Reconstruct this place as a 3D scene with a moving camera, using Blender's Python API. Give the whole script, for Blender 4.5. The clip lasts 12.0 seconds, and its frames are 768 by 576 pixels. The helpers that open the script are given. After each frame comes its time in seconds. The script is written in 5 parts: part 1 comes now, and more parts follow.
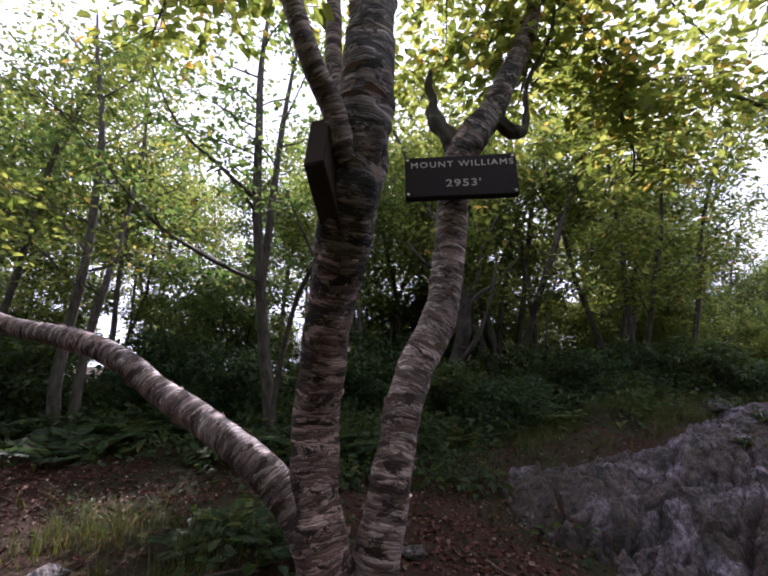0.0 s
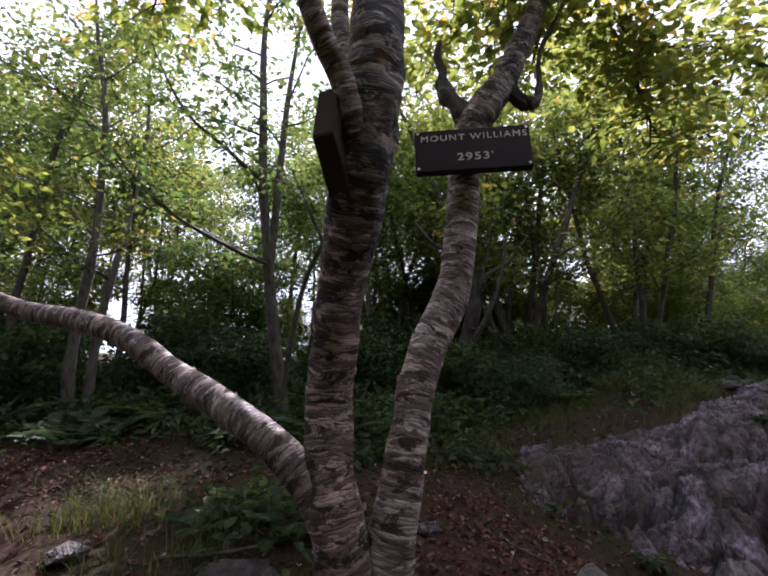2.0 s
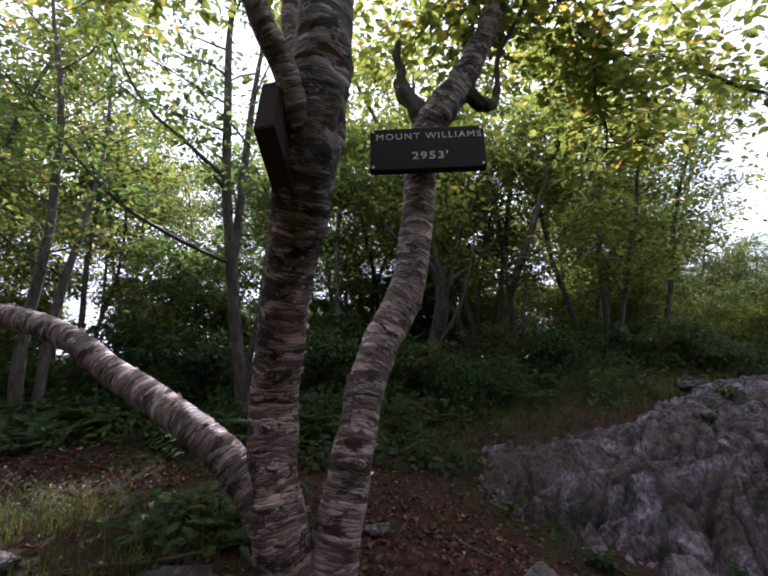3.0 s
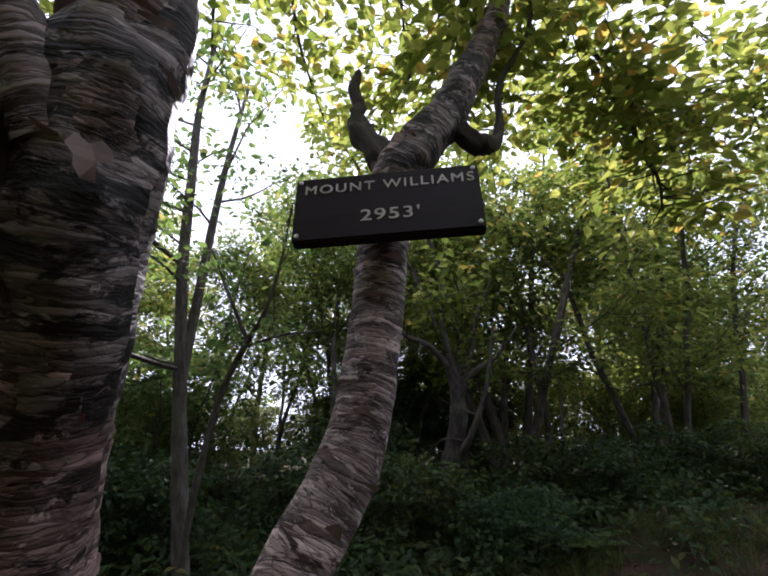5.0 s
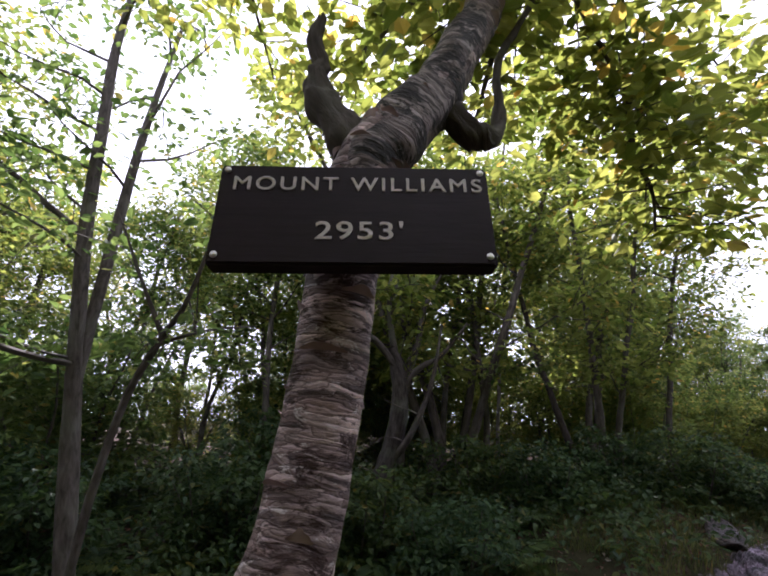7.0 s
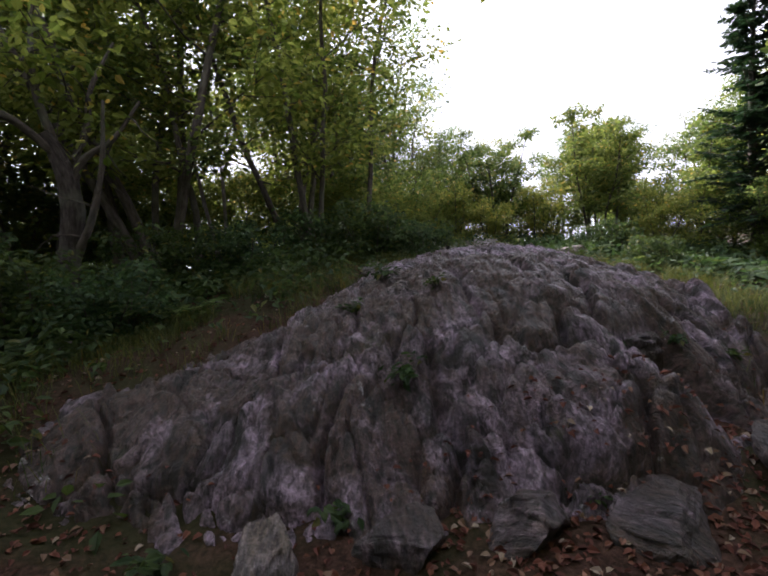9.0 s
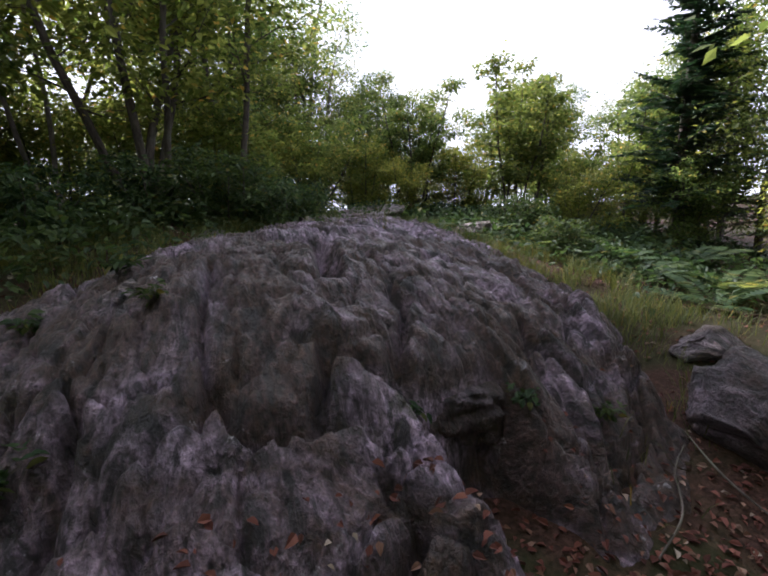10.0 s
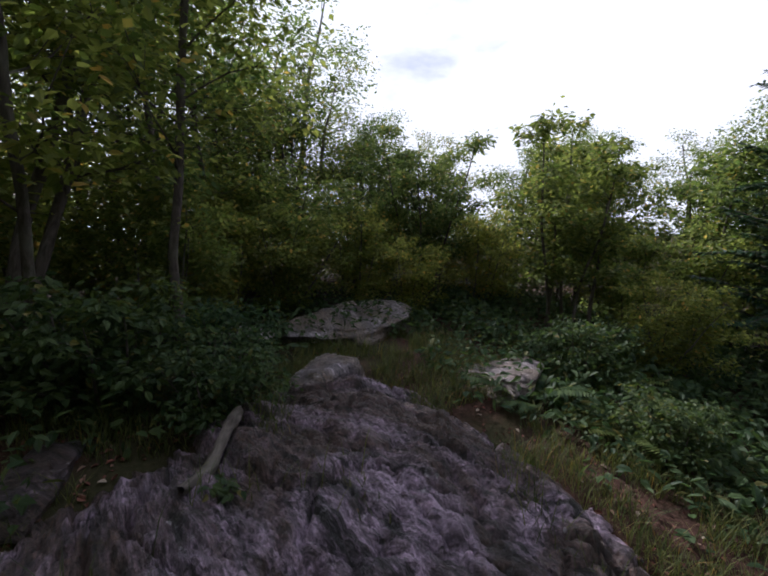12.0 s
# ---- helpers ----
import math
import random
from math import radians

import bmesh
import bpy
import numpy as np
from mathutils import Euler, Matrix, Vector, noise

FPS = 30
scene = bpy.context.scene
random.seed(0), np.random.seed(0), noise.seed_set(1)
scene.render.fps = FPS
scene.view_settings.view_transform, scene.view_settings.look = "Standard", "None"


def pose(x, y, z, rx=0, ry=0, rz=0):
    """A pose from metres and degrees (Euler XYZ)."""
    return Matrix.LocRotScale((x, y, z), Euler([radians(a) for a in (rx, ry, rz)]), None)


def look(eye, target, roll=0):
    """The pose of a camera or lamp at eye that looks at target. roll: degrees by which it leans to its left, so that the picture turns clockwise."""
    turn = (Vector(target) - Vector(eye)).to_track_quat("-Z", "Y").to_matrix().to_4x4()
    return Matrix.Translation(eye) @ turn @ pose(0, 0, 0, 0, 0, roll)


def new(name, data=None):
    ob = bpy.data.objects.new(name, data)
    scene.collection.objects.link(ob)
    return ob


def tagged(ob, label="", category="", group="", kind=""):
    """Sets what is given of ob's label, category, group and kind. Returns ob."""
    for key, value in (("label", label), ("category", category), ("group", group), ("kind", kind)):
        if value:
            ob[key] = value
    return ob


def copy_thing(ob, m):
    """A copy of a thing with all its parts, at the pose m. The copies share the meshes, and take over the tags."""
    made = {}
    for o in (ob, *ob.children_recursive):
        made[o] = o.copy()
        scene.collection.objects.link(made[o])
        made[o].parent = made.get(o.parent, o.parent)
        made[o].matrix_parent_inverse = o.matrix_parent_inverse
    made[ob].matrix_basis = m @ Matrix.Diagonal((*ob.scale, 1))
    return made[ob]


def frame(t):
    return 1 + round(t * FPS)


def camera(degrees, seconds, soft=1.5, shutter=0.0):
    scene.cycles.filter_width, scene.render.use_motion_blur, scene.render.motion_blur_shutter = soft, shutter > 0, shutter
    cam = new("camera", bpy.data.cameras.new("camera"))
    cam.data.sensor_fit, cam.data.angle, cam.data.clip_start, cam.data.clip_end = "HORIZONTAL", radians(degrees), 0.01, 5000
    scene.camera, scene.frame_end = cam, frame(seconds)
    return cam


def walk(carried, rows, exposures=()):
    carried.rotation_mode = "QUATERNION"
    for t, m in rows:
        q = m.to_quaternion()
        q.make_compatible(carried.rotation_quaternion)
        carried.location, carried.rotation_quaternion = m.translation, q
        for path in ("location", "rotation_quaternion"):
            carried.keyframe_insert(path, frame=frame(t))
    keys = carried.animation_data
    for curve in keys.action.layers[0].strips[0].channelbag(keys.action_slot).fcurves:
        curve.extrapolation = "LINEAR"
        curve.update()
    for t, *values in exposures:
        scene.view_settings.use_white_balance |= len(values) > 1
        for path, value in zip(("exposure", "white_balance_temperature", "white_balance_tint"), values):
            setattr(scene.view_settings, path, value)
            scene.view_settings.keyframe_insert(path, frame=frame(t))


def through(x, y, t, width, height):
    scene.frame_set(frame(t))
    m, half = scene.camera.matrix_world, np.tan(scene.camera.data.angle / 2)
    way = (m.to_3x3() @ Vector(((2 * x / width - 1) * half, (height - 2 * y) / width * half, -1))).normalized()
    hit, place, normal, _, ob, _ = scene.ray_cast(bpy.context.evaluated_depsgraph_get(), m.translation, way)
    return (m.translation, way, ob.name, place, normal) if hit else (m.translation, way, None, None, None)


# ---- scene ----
cam = camera(82.5, 12.0, soft=2.0)
METRES, EYE, TILT, LEAN, TURN = 8.0, 1.35, 9.0, -1.5, 0.0
ROWS = [
    (0.0, 0.0, 0.0, 0.0, -0.0, 0.0, 0.0),
    (0.5, -0.0036, 0.0065, -0.004, -0.69, -1.05, 3.14),
    (1.0, -0.0125, 0.0111, -0.0048, 1.67, -1.73, 3.01),
    (1.5, -0.0084, 0.0108, -0.0042, 2.99, -2.14, 2.4),
    (2.0, -0.0031, 0.0048, -0.0043, 0.87, -2.11, 0.8),
    (2.5, 0.0048, 0.0058, -0.0064, -2.08, -2.66, 0.18),
    (4.5, 0.045, 0.0753, 0.0051, -2.09, 6.39, 0.5),
    (5.0, 0.0565, 0.1385, 0.0169, 1.13, 8.82, 1.58),
    (5.5, 0.0588, 0.1854, 0.0304, 4.11, 7.24, 2.66),
    (6.0, 0.052, 0.2074, 0.0456, 0.43, 5.72, 0.81),
    (6.5, 0.0491, 0.2147, 0.0526, -1.83, 6.0, -0.46),
]
NEAR_ROCK = [
    (8.3, (0.848, 0.733, 1.489), (1.756, 2.509, 1.633), -2.4),
    (8.5, (1.116, 0.831, 1.387), (2.072, 2.587, 1.433), -4.4),
    (9.0, (1.637, 1.069, 1.14), (2.654, 2.78, 0.946), -4.9),
    (9.5, (2.456, 1.329, 1.147), (3.61, 2.894, 0.679), -2.8),
    (10.0, (3.103, 1.462, 1.231), (4.282, 3.025, 0.823), -1.0),
    (10.5, (3.466, 1.911, 1.302), (4.481, 3.577, 0.864), 0.5),
    (11.0, (3.754, 2.439, 1.677), (4.794, 4.098, 1.269), 0.4),
    (11.5, (4.274, 2.867, 1.906), (5.464, 4.448, 1.618), -2.0),
    (12.0, (4.55, 3.177, 2.163), (5.718, 4.771, 1.853), 0.9),
]
walk(cam, [(t, pose(0, 0, EYE, TILT, LEAN, TURN) @ pose(METRES * x, METRES * y, METRES * z, 90 + pitch, roll, yaw)) for t, x, y, z, yaw, pitch, roll in ROWS]
     + [(t, look(eye, target, roll)) for t, eye, target, roll in NEAR_ROCK],
     exposures=[(0.0, 1.05, 5700, 29), (5.0, 1.0, 5600, 25), (6.0, 1.35, 5700, 29), (6.7, 1.35, 5700, 29), (8.4, 1.0, 6000, 23), (9.0, 1.1, 6000, 23), (10.5, 1.05, 5800, 23), (11.5, 0.35, 5800, 20), (12.0, 0.2, 5800, 20)])


# ---- world, sun and exposure ----
SUN_AZ, SUN_EL = 4.0, 42.0          # degrees left of +y, degrees above the horizon
world = bpy.data.worlds.new("world")
scene.world = world
world.use_nodes = True
wn, wl = world.node_tree.nodes, world.node_tree.links
wn.clear()
w_out = wn.new("ShaderNodeOutputWorld")
w_bg = wn.new("ShaderNodeBackground")
w_sky = wn.new("ShaderNodeTexSky")
w_sky.sky_type = "NISHITA"
w_sky.sun_disc = False
w_sky.sun_elevation = radians(SUN_EL)
w_sky.sun_rotation = radians(-SUN_AZ)
w_sky.altitude = 900
w_co = wn.new("ShaderNodeTexCoord")
w_map = wn.new("ShaderNodeMapping")
w_map.inputs["Scale"].default_value = (1.0, 1.0, 2.2)
w_noise = wn.new("ShaderNodeTexNoise")
w_noise.inputs["Scale"].default_value = 2.3
w_noise.inputs["Detail"].default_value = 6
w_ramp = wn.new("ShaderNodeValToRGB")
w_ramp.color_ramp.elements[0].position = 0.16
w_ramp.color_ramp.elements[1].position = 0.31
w_mix = wn.new("ShaderNodeMix")
w_mix.data_type = "RGBA"
w_mix.inputs["B"].default_value = (17, 17.4, 18, 1)
w_bg.inputs["Strength"].default_value = 0.058
wl.new(w_co.outputs["Generated"], w_map.inputs["Vector"])
wl.new(w_map.outputs["Vector"], w_noise.inputs["Vector"])
wl.new(w_noise.outputs["Fac"], w_ramp.inputs["Fac"])
wl.new(w_ramp.outputs["Color"], w_mix.inputs["Factor"])
wl.new(w_sky.outputs["Color"], w_mix.inputs["A"])
wl.new(w_mix.outputs["Result"], w_bg.inputs["Color"])
wl.new(w_bg.outputs["Background"], w_out.inputs["Surface"])

sun = new("sun", bpy.data.lights.new("sun", "SUN"))
sun.data.energy = 5.0
sun.data.angle = radians(0.6)
sun.data.color = (1.0, 0.93, 0.82)
az, el = radians(SUN_AZ), radians(SUN_EL)
sun.matrix_world = look((-30 * math.sin(az) * math.cos(el), 30 * math.cos(az) * math.cos(el), 30 * math.sin(el)), (0, 0, 0))


# ---- materials ----
def material(name, rough=0.8, spec=0.3):
    m = bpy.data.materials.new(name)
    m.use_nodes = True
    n, l = m.node_tree.nodes, m.node_tree.links
    b = n["Principled BSDF"]
    b.inputs["Roughness"].default_value = rough
    b.inputs["Specular IOR Level"].default_value = spec
    return m, n, l, b


def mapped(n, l, space="Object", scale=(1, 1, 1), turn=(0, 0, 0)):
    c = n.new("ShaderNodeTexCoord")
    k = n.new("ShaderNodeMapping")
    k.inputs["Scale"].default_value = scale
    k.inputs["Rotation"].default_value = [radians(a) for a in turn]
    l.new(c.outputs[space], k.inputs["Vector"])
    return k.outputs["Vector"]


def noise_at(n, l, vec, scale, detail=4, rough=0.55, twist=0.0):
    k = n.new("ShaderNodeTexNoise")
    k.inputs["Scale"].default_value = scale
    k.inputs["Detail"].default_value = detail
    k.inputs["Roughness"].default_value = rough
    k.inputs["Distortion"].default_value = twist
    l.new(vec, k.inputs["Vector"])
    return k.outputs["Fac"]


def ramp(n, l, fac, stops):
    k = n.new("ShaderNodeValToRGB")
    r = k.color_ramp
    while len(r.elements) < len(stops):
        r.elements.new(0.5)
    for e, (p, c) in zip(r.elements, stops):
        e.position = p
        e.color = (*c, 1) if len(c) == 3 else c
    l.new(fac, k.inputs["Fac"])
    return k.outputs["Color"]


def mix(n, l, fac, a, b, kind="MIX"):
    k = n.new("ShaderNodeMix")
    k.data_type = "RGBA"
    k.blend_type = kind
    for socket, value in (("Factor", fac), ("A", a), ("B", b)):
        if isinstance(value, bpy.types.NodeSocket):
            l.new(value, k.inputs[socket])
        elif socket == "Factor":
            k.inputs[socket].default_value = value
        else:
            k.inputs[socket].default_value = (*value, 1)
    return k.outputs["Result"]


def bump(n, l, b, height, strength=0.5, distance=0.02):
    k = n.new("ShaderNodeBump")
    k.inputs["Strength"].default_value = strength
    k.inputs["Distance"].default_value = distance
    l.new(height, k.inputs["Height"])
    l.new(k.outputs["Normal"], b.inputs["Normal"])


def plates(n, l, vec, feature, output):
    k = n.new("ShaderNodeTexVoronoi")
    k.feature = feature
    k.inputs["Scale"].default_value = 1.0
    k.inputs["Randomness"].default_value = 1.0
    l.new(vec, k.inputs["Vector"])
    return k.outputs[output]


def birch_bark(name, pale, dark, worn=0.44):
    m, n, l, b = material(name, 0.62, 0.3)
    warp = n.new("ShaderNodeTexNoise")
    warp.inputs["Scale"].default_value = 1.0
    warp.inputs["Detail"].default_value = 3
    l.new(mapped(n, l, "UV", (9, 26, 1)), warp.inputs["Vector"])
    shift = n.new("ShaderNodeVectorMath")
    shift.operation = "MULTIPLY_ADD"
    shift.inputs[1].default_value = (3.0, 2.4, 0)
    l.new(warp.outputs["Color"], shift.inputs[0])
    l.new(mapped(n, l, "UV", (9, 58, 1)), shift.inputs[2])
    tone = n.new("ShaderNodeSeparateColor")
    l.new(plates(n, l, shift.outputs["Vector"], "F1", "Color"), tone.inputs["Color"])
    crack = plates(n, l, shift.outputs["Vector"], "DISTANCE_TO_EDGE", "Distance")
    wide = noise_at(n, l, mapped(n, l, "UV", (4, 11, 1)), 1.0, 5, 0.65, 1.0)
    patches = noise_at(n, l, mapped(n, l, "UV", (6, 13, 1)), 1.0, 7, 0.72, 0.6)
    flakes = noise_at(n, l, mapped(n, l, "UV", (13, 30, 1)), 1.0, 6, 0.7, 1.2)
    grain = noise_at(n, l, mapped(n, l, "UV", (50, 160, 1)), 1.0, 3)
    base = ramp(n, l, wide, [(0.36, tuple(0.35 * c for c in pale)), (0.5, tuple(0.7 * c for c in pale)), (0.66, tuple(min(1, 1.15 * c) for c in pale))])
    c = mix(n, l, 0.85, base, ramp(n, l, tone.outputs["Red"], [(0.0, (0.12, 0.09, 0.08)), (0.3, (0.6, 0.52, 0.5)), (0.75, (1.15, 1.1, 1.08)), (1.0, (1.9, 1.86, 1.84))]), "MULTIPLY")
    c = mix(n, l, ramp(n, l, crack, [(0.0, (0.75, 0.75, 0.75)), (0.09, (0, 0, 0))]), c, dark)
    c = mix(n, l, ramp(n, l, flakes, [(0.60, (0, 0, 0)), (0.63, (0.8, 0.8, 0.8))]), c, tuple(min(0.6, 1.5 * v) for v in pale))
    c = mix(n, l, ramp(n, l, patches, [(worn, (1, 1, 1)), (worn + 0.05, (0, 0, 0))]), c, mix(n, l, grain, tuple(0.5 * v for v in dark), tuple(1.8 * v for v in dark)))
    c = mix(n, l, 0.5, c, ramp(n, l, grain, [(0.3, (0.5, 0.5, 0.5)), (0.7, (1.15, 1.15, 1.15))]), "MULTIPLY")
    l.new(c, b.inputs["Base Color"])
    bump(n, l, b, mix(n, l, 0.4, mix(n, l, 0.5, crack, tone.outputs["Red"]), patches), 1.0, 0.02)
    return m


def plain_bark(name, light, dark):
    m, n, l, b = material(name, 0.85, 0.2)
    f = noise_at(n, l, mapped(n, l, "UV", (30, 7, 1)), 1.0, 5, 0.65, 0.4)
    g = noise_at(n, l, mapped(n, l, "Object", (3, 3, 3)), 1.0, 3)
    c = ramp(n, l, f, [(0.3, dark), (0.7, light)])
    c = mix(n, l, ramp(n, l, g, [(0.5, (0, 0, 0)), (0.75, (0.6, 0.6, 0.6))]), c, (0.16, 0.17, 0.13))
    l.new(c, b.inputs["Base Color"])
    bump(n, l, b, f, 0.8, 0.015)
    return m


def leaf_material(name, deep, bright, through=0.45, gloss=0.52):
    m, n, l, b = material(name, gloss, 0.22)
    g = n.new("ShaderNodeNewGeometry")
    o = n.new("ShaderNodeObjectInfo")
    c = ramp(n, l, g.outputs["Random Per Island"], [(0.0, deep), (0.55, tuple((x + y) / 2 for x, y in zip(deep, bright))), (0.95, bright), (1.0, (bright[0] * 1.9, bright[1] * 1.1, bright[2]))])
    tint = ramp(n, l, o.outputs["Random"], [(0.0, (0.75, 0.9, 0.95)), (1.0, (1.15, 1.05, 0.85))])
    c = mix(n, l, 1.0, c, tint, "MULTIPLY")
    l.new(c, b.inputs["Base Color"])
    t = n.new("ShaderNodeBsdfTranslucent")
    l.new(mix(n, l, 1.0, c, (2.05, 1.95, 1.25), "MULTIPLY"), t.inputs["Color"])
    k = n.new("ShaderNodeMixShader")
    k.inputs["Fac"].default_value = through
    l.new(b.outputs["BSDF"], k.inputs[1])
    l.new(t.outputs["BSDF"], k.inputs[2])
    l.new(k.outputs["Shader"], n["Material Output"].inputs["Surface"])
    return m


def rock_material(name, light, dark, brown, moss=(0.07, 0.075, 0.03), fan=False):
    """Foliated schist; with fan the streaks follow the UV (across and down the fall of the rock)."""
    m, n, l, b = material(name, 0.5, 0.6)
    turn = (0, 0, FOLIATION)

    def along(across, down):
        return mapped(n, l, "UV", (across, down, 1)) if fan else mapped(n, l, "Object", (across, down, across * 0.4), turn)
    streak = noise_at(n, l, along(5.4, 1.4), 1.0, 8, 0.68, 0.9)
    layer = noise_at(n, l, along(15, 2.8), 1.0, 6, 0.7, 0.6)
    fine = noise_at(n, l, along(55, 12), 1.0, 4, 0.65, 0.4)
    big = noise_at(n, l, mapped(n, l, "Object", (1.3, 1.3, 1.3)), 1.0, 6, 0.65, 0.8)
    wide = noise_at(n, l, mapped(n, l, "Object", (2.9, 2.9, 2.9)), 1.0, 6, 0.68, 0.5)
    spots = noise_at(n, l, mapped(n, l, "Object", (8, 8, 8)), 1.0, 6, 0.75)
    grit = noise_at(n, l, mapped(n, l, "Object", (46, 46, 46)), 1.0, 4, 0.75)
    c = ramp(n, l, streak, [(0.4, dark), (0.48, tuple(0.42 * x + 0.3 * y for x, y in zip(light, dark))), (0.62, light)])
    earth = mix(n, l, layer, tuple(0.2 * v for v in brown), tuple(1.5 * v for v in brown))
    c = mix(n, l, ramp(n, l, big, [(0.41, (0, 0, 0)), (0.53, (0.92, 0.92, 0.92))]), c, earth)
    c = mix(n, l, ramp(n, l, layer, [(0.37, (0.95, 0.95, 0.95)), (0.46, (0, 0, 0))]), c, dark)
    c = mix(n, l, ramp(n, l, wide, [(0.62, (0, 0, 0)), (0.68, (0.7, 0.7, 0.7))]), c, mix(n, l, grit, moss, tuple(0.3 * v for v in moss)))
    c = mix(n, l, ramp(n, l, spots, [(0.63, (0, 0, 0)), (0.68, (0.7, 0.7, 0.7))]), c, (0.4, 0.385, 0.41))
    c = mix(n, l, 0.85, c, ramp(n, l, fine, [(0.36, (0.16, 0.14, 0.14)), (0.47, (0.8, 0.8, 0.8)), (0.64, (1.6, 1.6, 1.6))]), "MULTIPLY")
    c = mix(n, l, 0.6, c, ramp(n, l, grit, [(0.38, (0.25, 0.25, 0.25)), (0.5, (0.9, 0.9, 0.9)), (0.63, (1.6, 1.55, 1.65))]), "MULTIPLY")
    l.new(c, b.inputs["Base Color"])
    bump(n, l, b, mix(n, l, 0.25, mix(n, l, 0.35, mix(n, l, 0.5, streak, layer), fine), grit), 1.0, 0.09)
    return m


FOLIATION = 24.0
BARK = birch_bark("birch_bark", (0.46, 0.36, 0.345), (0.035, 0.017, 0.014), 0.42)
BARK_BROWN = birch_bark("brown_birch_bark", (0.4, 0.285, 0.26), (0.022, 0.012, 0.01), 0.43)
BARK_DARKER = birch_bark("darker_birch_bark", (0.32, 0.27, 0.26), (0.012, 0.009, 0.008), 0.47)
BARK_DARK = plain_bark("dark_bark", (0.13, 0.11, 0.095), (0.028, 0.022, 0.018))
BARK_BLACK = plain_bark("black_bark", (0.1, 0.085, 0.078), (0.012, 0.009, 0.008))
BARK_GREY = plain_bark("grey_bark", (0.15, 0.13, 0.115), (0.035, 0.028, 0.024))
BARK_PALE = plain_bark("pale_bark", (0.38, 0.34, 0.31), (0.12, 0.1, 0.09))
LEAF = leaf_material("green_leaf", (0.046, 0.078, 0.024), (0.165, 0.198, 0.07), 0.55)
# brighter copy of the green leaf, with sunlight put into its colour
LEAF_SUNLIT = leaf_material("sunlit_leaf", (0.072, 0.11, 0.028), (0.215, 0.24, 0.085), 0.6)
LEAF_DARK = leaf_material("undergrowth_leaf", (0.022, 0.045, 0.02), (0.06, 0.092, 0.034), 0.4)
NEEDLE = leaf_material("needle", (0.018, 0.045, 0.022), (0.05, 0.085, 0.04), 0.2)
GRASS = leaf_material("grass_blade", (0.03, 0.052, 0.018), (0.11, 0.12, 0.042), 0.35, 0.6)
ROCK = rock_material("schist", (0.38, 0.285, 0.375), (0.006, 0.004, 0.004), (0.062, 0.034, 0.022), fan=True)
ROCK_BLOCK = rock_material("broken_schist", (0.2, 0.15, 0.18), (0.008, 0.006, 0.006), (0.055, 0.033, 0.024))
ROCK_PALE = rock_material("pale_schist", (0.36, 0.31, 0.34), (0.08, 0.068, 0.075), (0.16, 0.12, 0.09))


def litter_material():
    m, n, l, b = material("dead_leaf", 0.75, 0.25)
    g = n.new("ShaderNodeNewGeometry")
    c = ramp(n, l, g.outputs["Random Per Island"], [(0.0, (0.05, 0.02, 0.015)), (0.35, (0.105, 0.035, 0.026)), (0.7, (0.15, 0.058, 0.04)), (0.93, (0.16, 0.105, 0.075)), (1.0, (0.36, 0.3, 0.25))])
    l.new(c, b.inputs["Base Color"])
    return m


def soil_material():
    m, n, l, b = material("forest_soil", 0.95, 0.1)
    big = noise_at(n, l, mapped(n, l, "Object", (0.9, 0.9, 0.9)), 1.0, 5, 0.6, 0.5)
    fine = noise_at(n, l, mapped(n, l, "Object", (38, 38, 38)), 1.0, 5, 0.7)
    mid = noise_at(n, l, mapped(n, l, "Object", (9, 9, 9)), 1.0, 4, 0.6)
    c = ramp(n, l, fine, [(0.28, (0.012, 0.008, 0.006)), (0.5, (0.05, 0.028, 0.021)), (0.72, (0.11, 0.06, 0.045))])
    c = mix(n, l, ramp(n, l, big, [(0.45, (0, 0, 0)), (0.58, (0.8, 0.8, 0.8))]), c, mix(n, l, fine, (0.014, 0.02, 0.008), (0.045, 0.045, 0.02)))
    c = mix(n, l, 0.5, c, ramp(n, l, mid, [(0.3, (0.5, 0.5, 0.5)), (0.7, (1.1, 1.1, 1.1))]), "MULTIPLY")
    l.new(c, b.inputs["Base Color"])
    bump(n, l, b, mix(n, l, 0.5, fine, mid), 0.9, 0.03)
    return m


def paint_material(name, colour, rough=0.6):
    m, n, l, b = material(name, rough, 0.18)
    f = noise_at(n, l, mapped(n, l, "Object", (6, 60, 60)), 1.0, 4, 0.6)
    g = noise_at(n, l, mapped(n, l, "Object", (9, 9, 9)), 1.0, 4)
    c = mix(n, l, ramp(n, l, f, [(0.35, (0, 0, 0)), (0.7, (0.5, 0.5, 0.5))]), colour, tuple(1.5 * v for v in colour))
    c = mix(n, l, 0.4, c, ramp(n, l, g, [(0.3, (0.6, 0.6, 0.6)), (0.7, (1.1, 1.1, 1.1))]), "MULTIPLY")
    l.new(c, b.inputs["Base Color"])
    bump(n, l, b, f, 0.25, 0.004)
    return m


